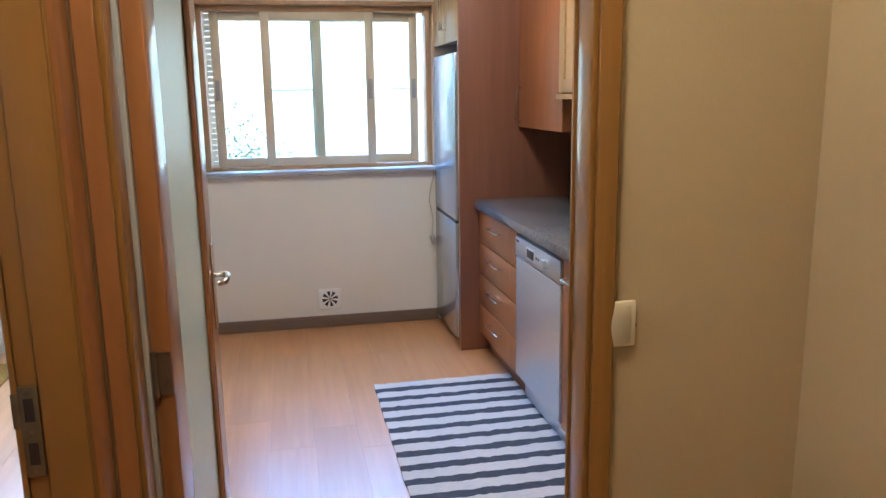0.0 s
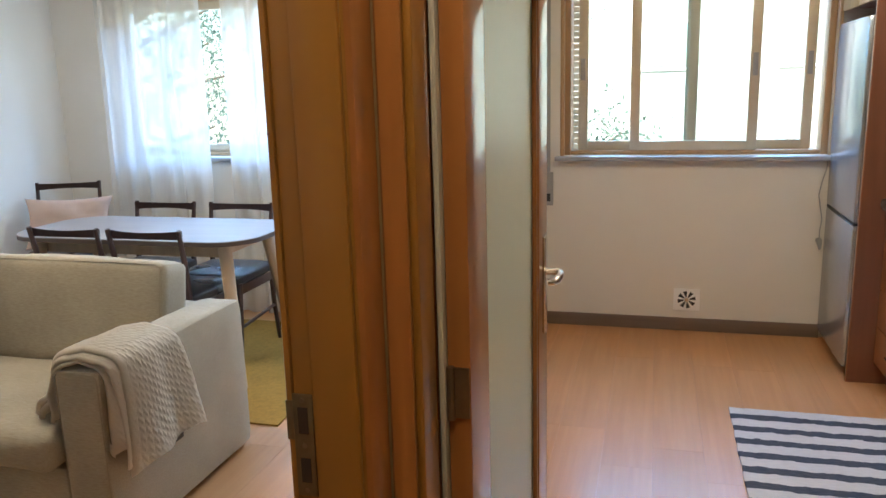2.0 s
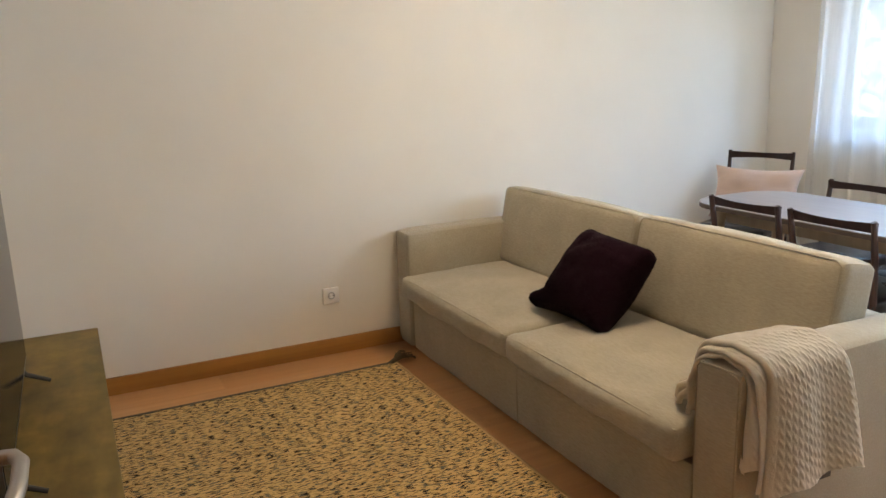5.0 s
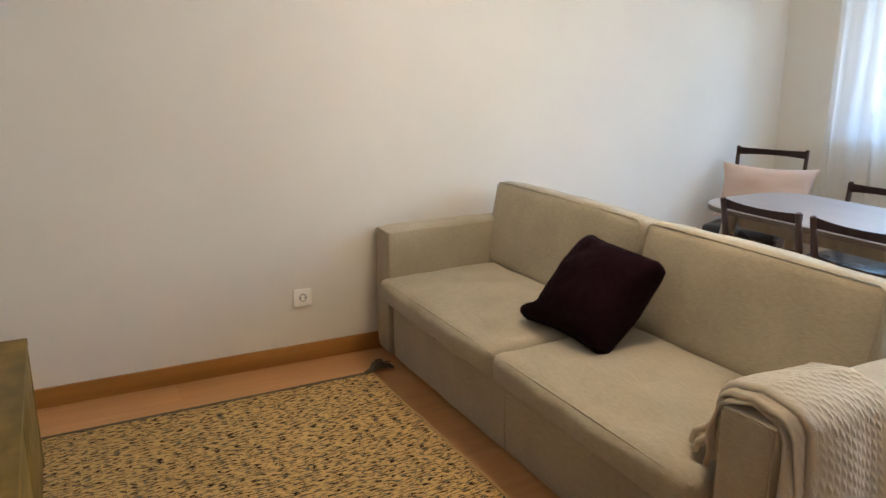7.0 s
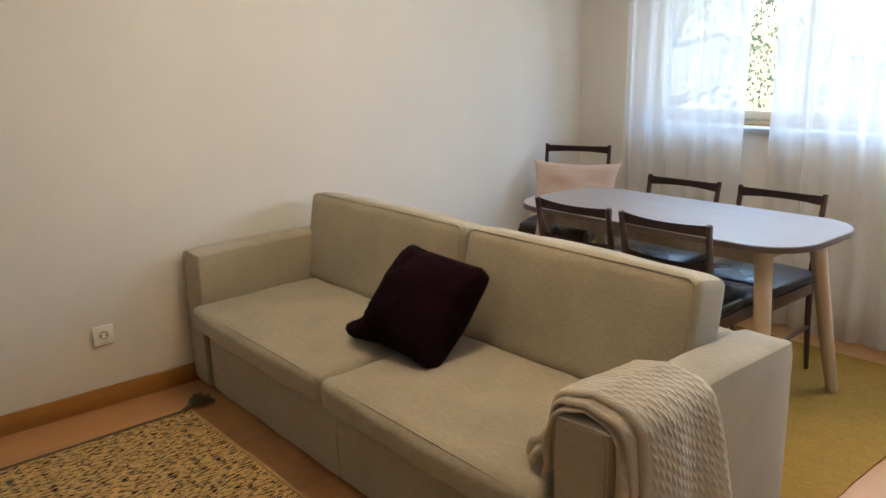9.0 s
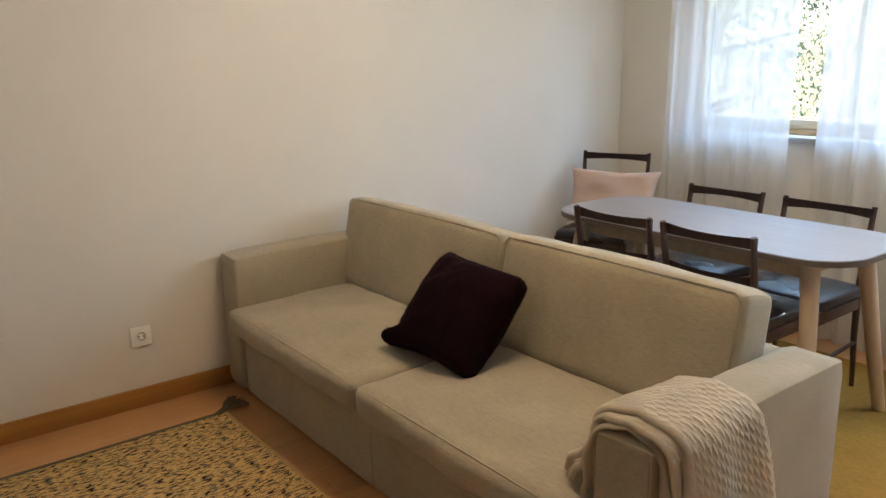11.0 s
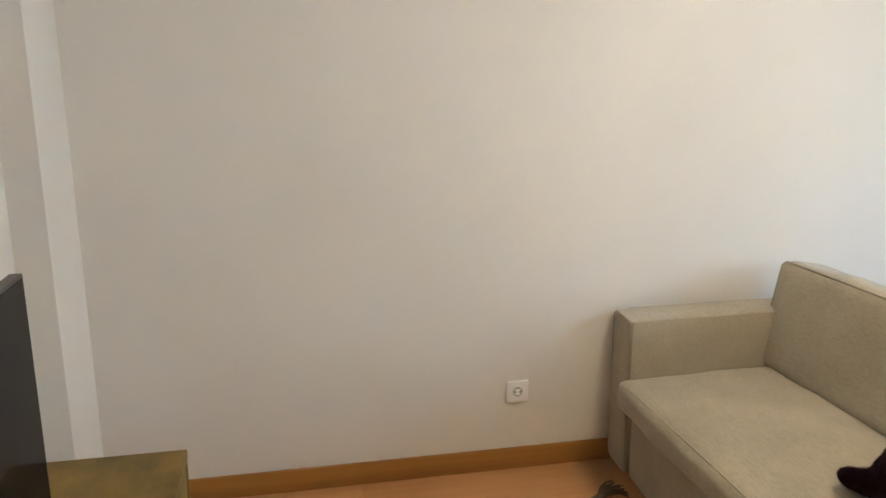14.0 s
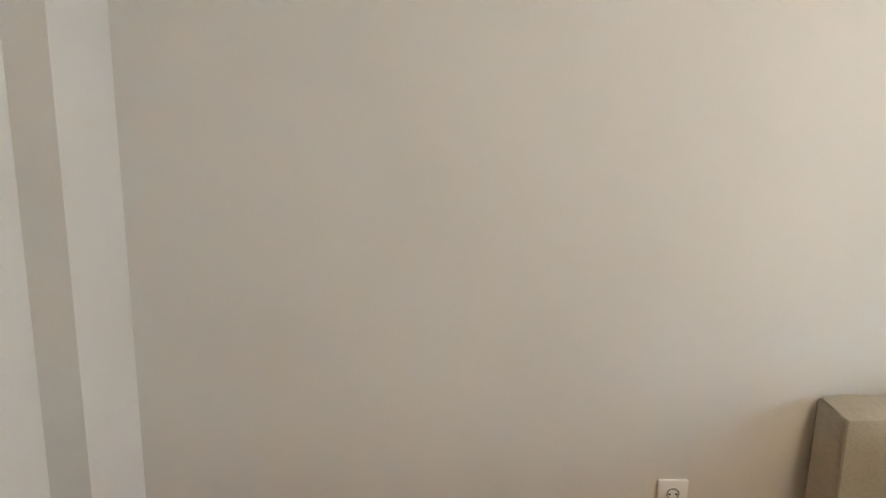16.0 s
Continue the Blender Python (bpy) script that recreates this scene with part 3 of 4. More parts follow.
# Living room door: flush leaf, swung open against the television corner.
ld = thing("door_2", "open orange-brown varnished wooden living room door with a curved lever", "door", pose(0.345, 0.672, 0, 0, 0, 179.4), kind="structure")
LD = 0.735
part("leaf", boxes((0.0, LD, -0.038, 0.0, 0.008, 2.03), bev=0.003), M_DOOR, ld)
for z0, z1 in ((0.16, 0.86), (1.02, 1.90)):
    bm = boxes((0.13, LD - 0.13, -0.043, -0.0385, z0, z0 + 0.02), (0.13, LD - 0.13, -0.043, -0.0385, z1 - 0.02, z1), (0.13, 0.15, -0.043, -0.0385, z0 + 0.02, z1 - 0.02), (LD - 0.15, LD - 0.13, -0.043, -0.0385, z0 + 0.02, z1 - 0.02), bev=0.0015)
    part("panel_moulding", bm, M_DOOR, ld)
lever_handle(ld, LD - 0.06, -0.038, -1, z=1.0, metal=M_SATIN)
for z in (0.25, 1.0, 1.75):
    part("hinge", bar((-0.004, 0.004, z - 0.05), (-0.004, 0.004, z + 0.05), 0.007), M_BRASSY, ld, "dull metal butt hinge")


# ---- windows ----
def sash(parent, x0, x1, z0, z1, y, mat, stile=0.052, rail=0.05, handle=None):
    s = part("sash", boxes((x0, x0 + stile, y, y + 0.026, z0, z1), (x1 - stile, x1, y, y + 0.026, z0, z1), (x0 + stile, x1 - stile, y, y + 0.026, z0, z0 + rail), (x0 + stile, x1 - stile, y, y + 0.026, z1 - rail, z1), bev=0.002), mat, parent)
    p = part("pane", boxes((x0 + stile - 0.004, x1 - stile + 0.004, y + 0.011, y + 0.015, z0 + rail - 0.004, z1 - rail + 0.004)), M_PANE, s)
    p.visible_shadow = False
    for hx in handle or ():
        part("pull", boxes((hx - 0.013, hx + 0.013, y - 0.004, y - 0.0005, 1.42, 1.54), bev=0.001), M_GREYP, s, "recessed dark grey pull")
    return s


def window(name, w, label, sashes, trim, sill_out=0.02):
    x0, x1, z0, z1 = w
    t = thing(name, label, "window", kind="structure")
    part("frame", boxes((x0, x0 + 0.05, 5.055, 5.19, z0, z1), (x1 - 0.05, x1, 5.055, 5.19, z0, z1), (x0 + 0.05, x1 - 0.05, 5.055, 5.19, z1 - 0.045, z1), (x0 + 0.05, x1 - 0.05, 5.06, 5.19, z0 + 0.002, z0 + 0.024), bev=0.003), trim, t)
    part("lining", boxes((x0 - 0.002, x0 + 0.018, 4.992, 5.054, z0, z1 + 0.01), (x1 - 0.018, x1 + 0.002, 4.992, 5.054, z0, z1 + 0.01), (x0 + 0.018, x1 - 0.018, 4.992, 5.054, z1 - 0.012, z1 + 0.01), bev=0.003), M_WOODFRAME, t)
    part("sill", boxes((x0 - 0.03, x1 + 0.03, 4.955, 5.06, z0 - 0.026, z0 - 0.001), bev=0.004), M_MARBLE, t, "pale grey marble sill")
    for a, b, y, hs in sashes:
        sash(t, a, b, z0 + 0.025, z1 - 0.045, y, M_ALU, handle=hs)
    return t


window("window_1", KW, "beige aluminium sliding kitchen window with three sashes over a marble sill",
              [(0.375, 1.022, 5.105, (0.398,)), (0.665, 1.336, 5.068, (1.31,)), (0.958, 1.618, 5.142, (1.592,))], M_WOODFRAME)
window("window_2", LW, "wood-framed living room window behind sheer curtains", [(LW[0] + 0.05, -1.66, 5.105, ()), (-1.72, -0.98, 5.142, ()), (-1.04, LW[1] - 0.05, 5.105, ())], M_WOODFRAME)

# Open slatted shutter at the edge of the kitchen window.
sh = thing("window_shutter", "folded pale slatted shutter outside the kitchen window", "shutter", pose(0.335, 5.215, 1.02))
for k in range(28):
    part("slat", boxes((0, 0.045, 0, 0.02, 0.0 + k * 0.034, 0.030 + k * 0.034)), M_ALU, sh)
part("stile", boxes((-0.012, 0.0, 0.0, 0.02, 0, 0.955)), M_ALU, sh)

# Shutter strap with its winder box on the kitchen wall.
st = thing("shutter_winder", "grey plastic shutter strap winder on the kitchen wall", "strap winder", pose(0.217, FY, 0.0))
part("box", boxes((-0.027, 0.027, -0.018, 0.0, 0.715, 0.91), bev=0.004), M_GREYP, st)
part("slot", boxes((-0.012, 0.012, -0.0195, -0.0175, 0.74, 0.785)), M_BLACK, st)
part("strap", boxes((-0.011, 0.011, -0.012, -0.010, 0.905, 2.45)), M_GREYP, st, "woven grey strap")


# ---- kitchen ----
def air_vent():
    t = thing("air_vent", "square white wall vent with a round rosette opening", "air vent", pose(1.003, FY, 0.183))
    part("plate", boxes((-0.072, 0.072, -0.008, 0, -0.064, 0.064), bev=0.003), M_WHITE, t)
    for k in range(8):
        a = k * math.pi / 4 + 0.2
        bm = bmesh.new()
        outl = [(math.cos(a + da) * r, math.sin(a + da) * r) for r, da in ((0.014, -0.16), (0.050, -0.22), (0.050, 0.22), (0.014, 0.16))]
        lo = [bm.verts.new((x, -0.0092, z)) for x, z in outl]
        hi = [bm.verts.new((x, -0.0076, z)) for x, z in outl]
        bm.faces.new(lo)
        bm.faces.new(hi[::-1])
        for i in range(4):
            bm.faces.new((lo[i], lo[(i + 1) % 4], hi[(i + 1) % 4], hi[i]))
        part("opening", bm, M_BLACK, t)
    part("knob", bar((0, -0.016, 0), (0, -0.008, 0), 0.011, 14), M_CHROME, t)


air_vent()
XF, PY = 1.808, 4.335
solid("worktop", boxes((1.778, 2.40, 2.2, PY, 0.822, 0.872), bev=0.012), M_COUNTER, "dark speckled stone worktop along the kitchen units", "worktop")
solid("worktop_upstand", boxes((2.385, 2.40, 2.2, PY, 0.8725, 0.915), bev=0.003), M_COUNTER, "low dark stone upstand behind the worktop", "upstand")
solid("backsplash", boxes((2.39, 2.40, 2.2, PY, 0.9155, 1.30)), M_SPLASH, "dark brown backsplash panel above the worktop", "backsplash")


def bar_handle(parent, x, y0, y1, z):
    bm = tube(bmesh.new(), [(x, y0, z), (x - 0.026, y0, z), (x - 0.03, y0 + 0.006, z), (x - 0.03, y1 - 0.006, z), (x - 0.026, y1, z), (x, y1, z)], 0.0045, 8)
    part("handle", bm, M_CHROME, parent, "slim chrome bar handle")


du = thing("drawer_unit", "orange-brown wooden kitchen unit with four drawers and chrome bar handles", "kitchen unit", pose(0, 0, 0))
part("body", boxes((XF + 0.02, 2.38, 3.61, PY - 0.002, 0.10, 0.813)), M_CAB, du)
part("plinth", boxes((1.868, 1.884, 3.61, PY - 0.002, 0.0, 0.10)), M_PANEL, du)
for k in range(4):
    z0 = 0.108 + k * 0.176
    d = part("drawer", boxes((XF, XF + 0.019, 3.613, PY - 0.006, z0, z0 + 0.172), bev=0.003), M_CAB, du)
    bar_handle(d, XF, 3.87, 4.06, z0 + 0.115)

dw = thing("dishwasher", "stainless steel dishwasher built under the worktop", "dishwasher", pose(0, 0, 0))
part("body", boxes((XF + 0.02, 2.37, 3.006, 3.604, 0.10, 0.815)), M_BLACK, dw)
part("door", boxes((XF - 0.008, XF + 0.019, 3.008, 3.602, 0.125, 0.700), bev=0.005), M_STEEL, dw)
cp = part("control_panel", boxes((XF - 0.012, XF + 0.019, 3.008, 3.602, 0.705, 0.800), bev=0.006), M_STEEL, dw)
part("display_frame", boxes((XF - 0.0130, XF - 0.0118, 3.315, 3.435, 0.724, 0.779), bev=0.0004), M_WHITE, cp)
part("display", boxes((XF - 0.0142, XF - 0.0128, 3.328, 3.422, 0.733, 0.770), bev=0.0004), M_BLACK, cp, "dark display window")
part("knob", bar((XF - 0.034, 3.17, 0.752), (XF - 0.011, 3.17, 0.752), 0.022, 18), M_STEEL, cp, "round steel programme knob")
for y in (3.235, 3.262, 3.289):
    part("button", bar((XF - 0.016, y, 0.752), (XF - 0.011, y, 0.752), 0.006, 10), M_GREYP, cp)
part("badge", boxes((XF - 0.0133, XF - 0.0118, 3.54, 3.58, 0.775, 0.785)), M_BLACK, cp)
part("kickplate", boxes((1.85, 1.87, 3.008, 3.602, 0.0, 0.12)), M_STEEL, dw)

bu = thing("base_unit", "orange-brown wooden kitchen base unit with a door", "kitchen unit", pose(0, 0, 0))
part("body", boxes((XF + 0.02, 2.38, 2.2, 3.0, 0.10, 0.813)), M_CAB, bu)
part("plinth", boxes((1.868, 1.884, 2.2, 3.0, 0.0, 0.10)), M_PANEL, bu)
dd = part("door", boxes((XF, XF + 0.019, 2.205, 2.997, 0.108, 0.81), bev=0.003), M_CAB, bu)
bar_handle(dd, XF, 2.80, 2.95, 0.74)

uc = thing("wall_cabinet", "orange-brown wooden wall cabinet with a slim upright handle", "wall cabinet", pose(0, 0, 0))
part("body", boxes((2.055, 2.398, 3.655, PY - 0.002, 1.265, 2.25)), M_CAB, uc)
d = part("door", boxes((2.035, 2.054, 3.655, PY - 0.004, 1.262, 2.25), bev=0.003), M_CAB, uc)
part("handle", tube(bmesh.new(), [(2.035, 4.29, 1.29), (2.005, 4.29, 1.29), (2.005, 4.29, 1.47), (2.035, 4.29, 1.47)], 0.0045, 8), M_CHROME, d)
uc2 = thing("wall_cabinet", "pale wooden wall cabinet with a framed door and a bottom moulding", "wall cabinet", pose(0, 0, 0))
part("body", boxes((2.035, 2.398, 2.6, 3.65, 1.44, 2.25)), M_LIGHTCAB, uc2)
for a, b in ((2.605, 3.12), (3.13, 3.646)):
    d = part("door", boxes((2.022, 2.034, a + 0.004, b - 0.004, 1.449, 2.241)), M_LIGHTCAB, uc2)
    for y0, y1, z0, z1 in ((a, a + 0.06, 1.445, 2.245), (b - 0.06, b, 1.445, 2.245), (a + 0.0605, b - 0.0605, 1.445, 1.505), (a + 0.0605, b - 0.0605, 2.185, 2.245)):
        part("door_rail", boxes((2.012, 2.0215, y0, y1, z0, z1), bev=0.002), M_LIGHTCAB, d)
part("light_rail", boxes((2.0, 2.03, 2.6, 3.65, 1.415, 1.439), bev=0.004), M_LIGHTCAB, uc2)

tp = thing("tall_side_panel", "tall red-brown wooden panel beside the fridge", "side panel", pose(0, 0, 0))
part("panel", boxes((1.703, 2.398, PY + 0.001, PY + 0.022, 0, 2.45), bev=0.001), M_PANEL, tp)
part("edge_band", boxes((1.70, 1.7028, PY + 0.001, PY + 0.022, 0, 2.45), bev=0.0008), M_CAB, tp)
oc = thing("over_fridge_cabinet", "pale wooden two-door cabinet above the fridge", "wall cabinet", pose(0, 0, 0))
part("body", boxes((1.722, 2.398, PY + 0.024, 4.998, 1.735, 2.45)), M_PANEL, oc)
for a, b, hy in ((PY + 0.026, 4.672, 4.645), (4.676, 4.993, 4.703)):
    d = part("door", boxes((1.70, 1.721, a, b, 1.725, 2.45), bev=0.003), M_LIGHTCAB, oc)
    part("handle", tube(bmesh.new(), [(1.70, hy, 1.80), (1.672, hy, 1.80), (1.672, hy, 1.98), (1.70, hy, 1.98)], 0.0045, 8), M_CHROME, d)

fr = thing("fridge", "tall silver fridge freezer in a wooden housing", "fridge", pose(0, 0, 0))
part("body", boxes((1.75, 2.35, 4.40, 4.985, 0.02, 1.665), bev=0.006), M_GREYP, fr)
part("fridge_door", boxes((1.688, 1.749, 4.40, 4.985, 0.742, 1.665), bev=0.016), M_FRIDGE, fr)
part("freezer_door", boxes((1.688, 1.749, 4.40, 4.985, 0.045, 0.732), bev=0.016), M_FRIDGE, fr)
part("gap_trim", boxes((1.692, 1.748, 4.402, 4.983, 0.7325, 0.7415)), M_BLACK, fr, "dark gap between the doors")
part("foot", boxes((1.76, 2.3, 4.42, 4.97, 0.0, 0.02)), M_BLACK, fr)

cord = thing("power_cord", "thin grey power cord looping down beside the fridge", "power cord", pose(1.672, FY - 0.012, 0))
pts = [(0.012, 0, 0.985), (0.006, -0.004, 0.93), (-0.012, -0.006, 0.86), (-0.022, -0.004, 0.79), (-0.010, -0.006, 0.72), (0.002, -0.004, 0.66), (-0.006, -0.004, 0.60), (-0.004, -0.002, 0.54)]
part("cord", tube(bmesh.new(), pts, 0.0026, 8), M_GREYP, cord)
part("plug", tube(bmesh.new(), [(-0.004, 0.010, 0.545), (-0.004, -0.004, 0.54), (-0.004, -0.022, 0.52), (-0.004, -0.026, 0.50)], [0.017, 0.016, 0.011, 0.005], 12), M_GREYP, cord)

# Striped rag rug.
def rug_sheet(w, d, th, nx, ny, seed, edge=0.004, lump=0.002):
    def f(u, v):
        x, y = (u - 0.5) * w, (v - 0.5) * d
        x += noise.noise(Vector((seed, y * 9, 0))) * edge * (abs(u - 0.5) * 2) ** 8
        y += noise.noise(Vector((x * 7, seed, 3))) * edge * (abs(v - 0.5) * 2) ** 8
        return (x, y, th + noise.noise(Vector((x * 14, y * 14, seed))) * lump)

    bm = sheet(nx, ny, f)
    rim = [e for e in bm.edges if e.is_boundary]
    r = bmesh.ops.extrude_edge_only(bm, edges=rim)
    for v in [g for g in r["geom"] if isinstance(g, bmesh.types.BMVert)]:
        v.co.z = 0.0005
    return bm


solid("striped_rug", rug_sheet(0.708, 1.62, 0.009, 24, 90, 2.0, 0.007, 0.003), M_STRIPE, "woven rag rug with navy and off-white stripes on the kitchen floor", "rug", m=pose(1.502, 3.905 - 0.81, 0))

# Light switch by the kitchen door.
def sheet_block():
    """A rocker with a softly arched face, pressed in at the bottom."""
    bm = sheet(14, 14, lambda u, v: (-0.026 + 0.044 * u, -0.0105 - 0.013 * math.sin(math.pi * (0.10 + 0.80 * u)) ** 0.6 * math.sin(math.pi * (0.12 + 0.76 * v)) ** 0.5, -0.036 + 0.072 * v))
    bmesh.ops.solidify(bm, geom=bm.faces[:], thickness=0.004)
    return bm


ls = thing("light_switch", "cream plastic rocker light switch on the hall wall", "light switch", pose(1.345, 1.48, 1.035))
part("plate", boxes((-0.031, 0.031, -0.0115, 0, -0.043, 0.043), bev=0.005), M_CREAM, ls)
part("rocker", sheet_block(), M_CREAM, ls)
part("screw", bar((0.0305, -0.007, -0.004), (0.0318, -0.007, -0.004), 0.003, 8), M_BLACK, ls)

def unseen_ceiling_lamp(x, y, r, glow, label):
    t = thing("unseen_ceiling_lamp", label, "ceiling lamp", pose(x, y, ZC))
    part("base", bar((0, 0, -0.02), (0, 0, 0), r + 0.01, 24), M_WHITE, t)
    part("dome", tube(bmesh.new(), [(0, 0, -0.021), (0, 0, -0.05), (0, 0, -0.08), (0, 0, -0.095)], [r, r * 0.93, r * 0.67, r * 0.27], 24), glow, t, "glowing opal dome")


# Added fixture, never in view, placed so the east wall comes out brightest.
unseen_ceiling_lamp(0.70, 0.84, 0.17, M_GLOW_HALL, "unseen round ceiling lamp added for the warm light in the hall")

# Made-up lamp above the view; it lifts the wall under the window.
unseen_ceiling_lamp(1.25, 3.20, 0.22, M_GLOW_KITCHEN, "unseen round ceiling lamp added to brighten the kitchen")

# ---- living room ----
# Sofa.
SX0, SX1, SM = -3.066, -0.752, -1.875
sofa = thing("sofa", "wide greige linen two-seat sofa with box arms and loose cushions", "sofa", pose(0, 0, 0))
AW, AY0, AY1, AZ = 0.17, 2.34, 3.175, 0.62


def soft_block(x0, x1, y0, y1, z0, z1, r=0.025, puff=0.006, seed=0, n=12, crumple=0.003):
    bm = cushion(x1 - x0, y1 - y0, z1 - z0, r, puff, crumple, seed, n)
    bmesh.ops.translate(bm, verts=bm.verts, vec=((x0 + x1) / 2, (y0 + y1) / 2, z0))
    return bm


def piping(pts, r=0.0045):
    return tube(bmesh.new(), pts, r, 6)


for x0, x1, s in ((SX0, SX0 + AW, 1), (SX1 - AW, SX1, 2)):
    a = part("arm", soft_block(x0, x1, AY0, AY1, 0.015, AZ, 0.028, 0.008, s), M_SOFA, sofa)
    xi, xo = x0 + 0.012, x1 - 0.012
    part("piping", piping([(xi, AY0 + 0.004, 0.03), (xi, AY0 + 0.003, AZ - 0.025), (xi + 0.012, AY0 + 0.003, AZ - 0.010), (xo - 0.012, AY0 + 0.003, AZ - 0.010), (xo, AY0 + 0.003, AZ - 0.025), (xo, AY0 + 0.004, 0.03)], 0.0018), M_PIPING, a)
part("back_frame", soft_block(SX0 + AW - 0.003, SX1 - AW + 0.003, 3.03, AY1, 0.015, 0.605, 0.025, 0.004, 3), M_SOFA, sofa)
part("front_panel", soft_block(SX0 + AW + 0.004, SX1 - AW - 0.004, AY0 + 0.012, 2.46, 0.015, 0.286, 0.012, 0.004, 4), M_SOFA, sofa)
part("panel_seam", tube(bmesh.new(), [(SM, AY0 + 0.0125, 0.28), (SM, AY0 + 0.0085, 0.15), (SM, AY0 + 0.0125, 0.02)], 0.0022, 6), M_PIPING, sofa)
part("seat_base", boxes((SX0 + AW + 0.005, SX1 - AW - 0.005, 2.44, 3.03, 0.03, 0.28)), M_SOFA, sofa)
for x0, x1, s in ((SX0 + AW + 0.003, SM - 0.002, 5), (SM + 0.002, SX1 - AW - 0.003, 6)):
    bm = soft_block(x0, x1, 2.285, 2.98, 0.296, 0.414, 0.036, 0.020, s, 44, 0.006)
    for v in bm.verts:
        # creases running from the front edge towards the back, deepest where one sits
        w = max(0.0, 1 - abs((v.co.y - 2.5) / 0.24)) * (v.co.z > 0.37)
        v.co.z += w * 0.0055 * noise.noise(Vector((v.co.x * 15 + v.co.y * 8, v.co.y * 3.5, s)))
    c = part("seat_cushion", bm, M_SOFA, sofa)
    part("piping", piping([(x0 + 0.006, 2.32, 0.388), (x0 + 0.016, 2.297, 0.400)] + [(x0 + 0.016 + (x1 - x0 - 0.032) * k / 8, 2.2965 - 0.002 * math.sin(k * math.pi / 8), 0.4035 + 0.003 * math.sin(k * math.pi / 8)) for k in range(1, 8)] + [(x1 - 0.016, 2.297, 0.400), (x1 - 0.006, 2.32, 0.388)], 0.0030), M_SOFA, c)
for x0, x1, s in ((-2.955, SM - 0.012, 7), (SM - 0.004, -0.925, 8)):
    bm = cushion(x1 - x0, 0.17, 0.405, 0.035, 0.010, 0.004, s, 18)
    c = part("back_cushion", bm, M_SOFA, sofa, m=pose((x0 + x1) / 2, 2.945, 0.395, -11, 0, 0))
    w = (x1 - x0) / 2 - 0.016
    for yy in (-0.078, 0.078):
        part("piping", piping([(-w, yy, 0.05), (-w, yy, 0.38), (-w + 0.02, yy, 0.396), (w - 0.02, yy, 0.396), (w, yy, 0.38), (w, yy, 0.05)], 0.0022), M_PIPING, c)
for x in (SX0 + 0.06, SX1 - 0.06):
    for y in (AY0 + 0.06, AY1 - 0.06):
        part("foot", bar((x, y, 0), (x, y, 0.02), 0.02), M_BLACK, sofa)

# Plum pillow leaning on the back cushions.
plum = thing("throw_pillow", "dark plum plush square pillow leaning on the sofa back", "pillow", pose(-1.854, 2.560, 0.434, -41, 5, 5))
pbm = throw_pillow(0.436, 0.386, 0.24, 4.0, n=44, round_=0.0, waist=0.09, corner=0.05, ear=0.072)
fur = plush_pile(pbm, 30000, 0.0055, 6)
part("cover", pbm, M_PLUM, plum)
tagged(part("plush_fur", fur, M_PLUM, plum), kind="stuff")

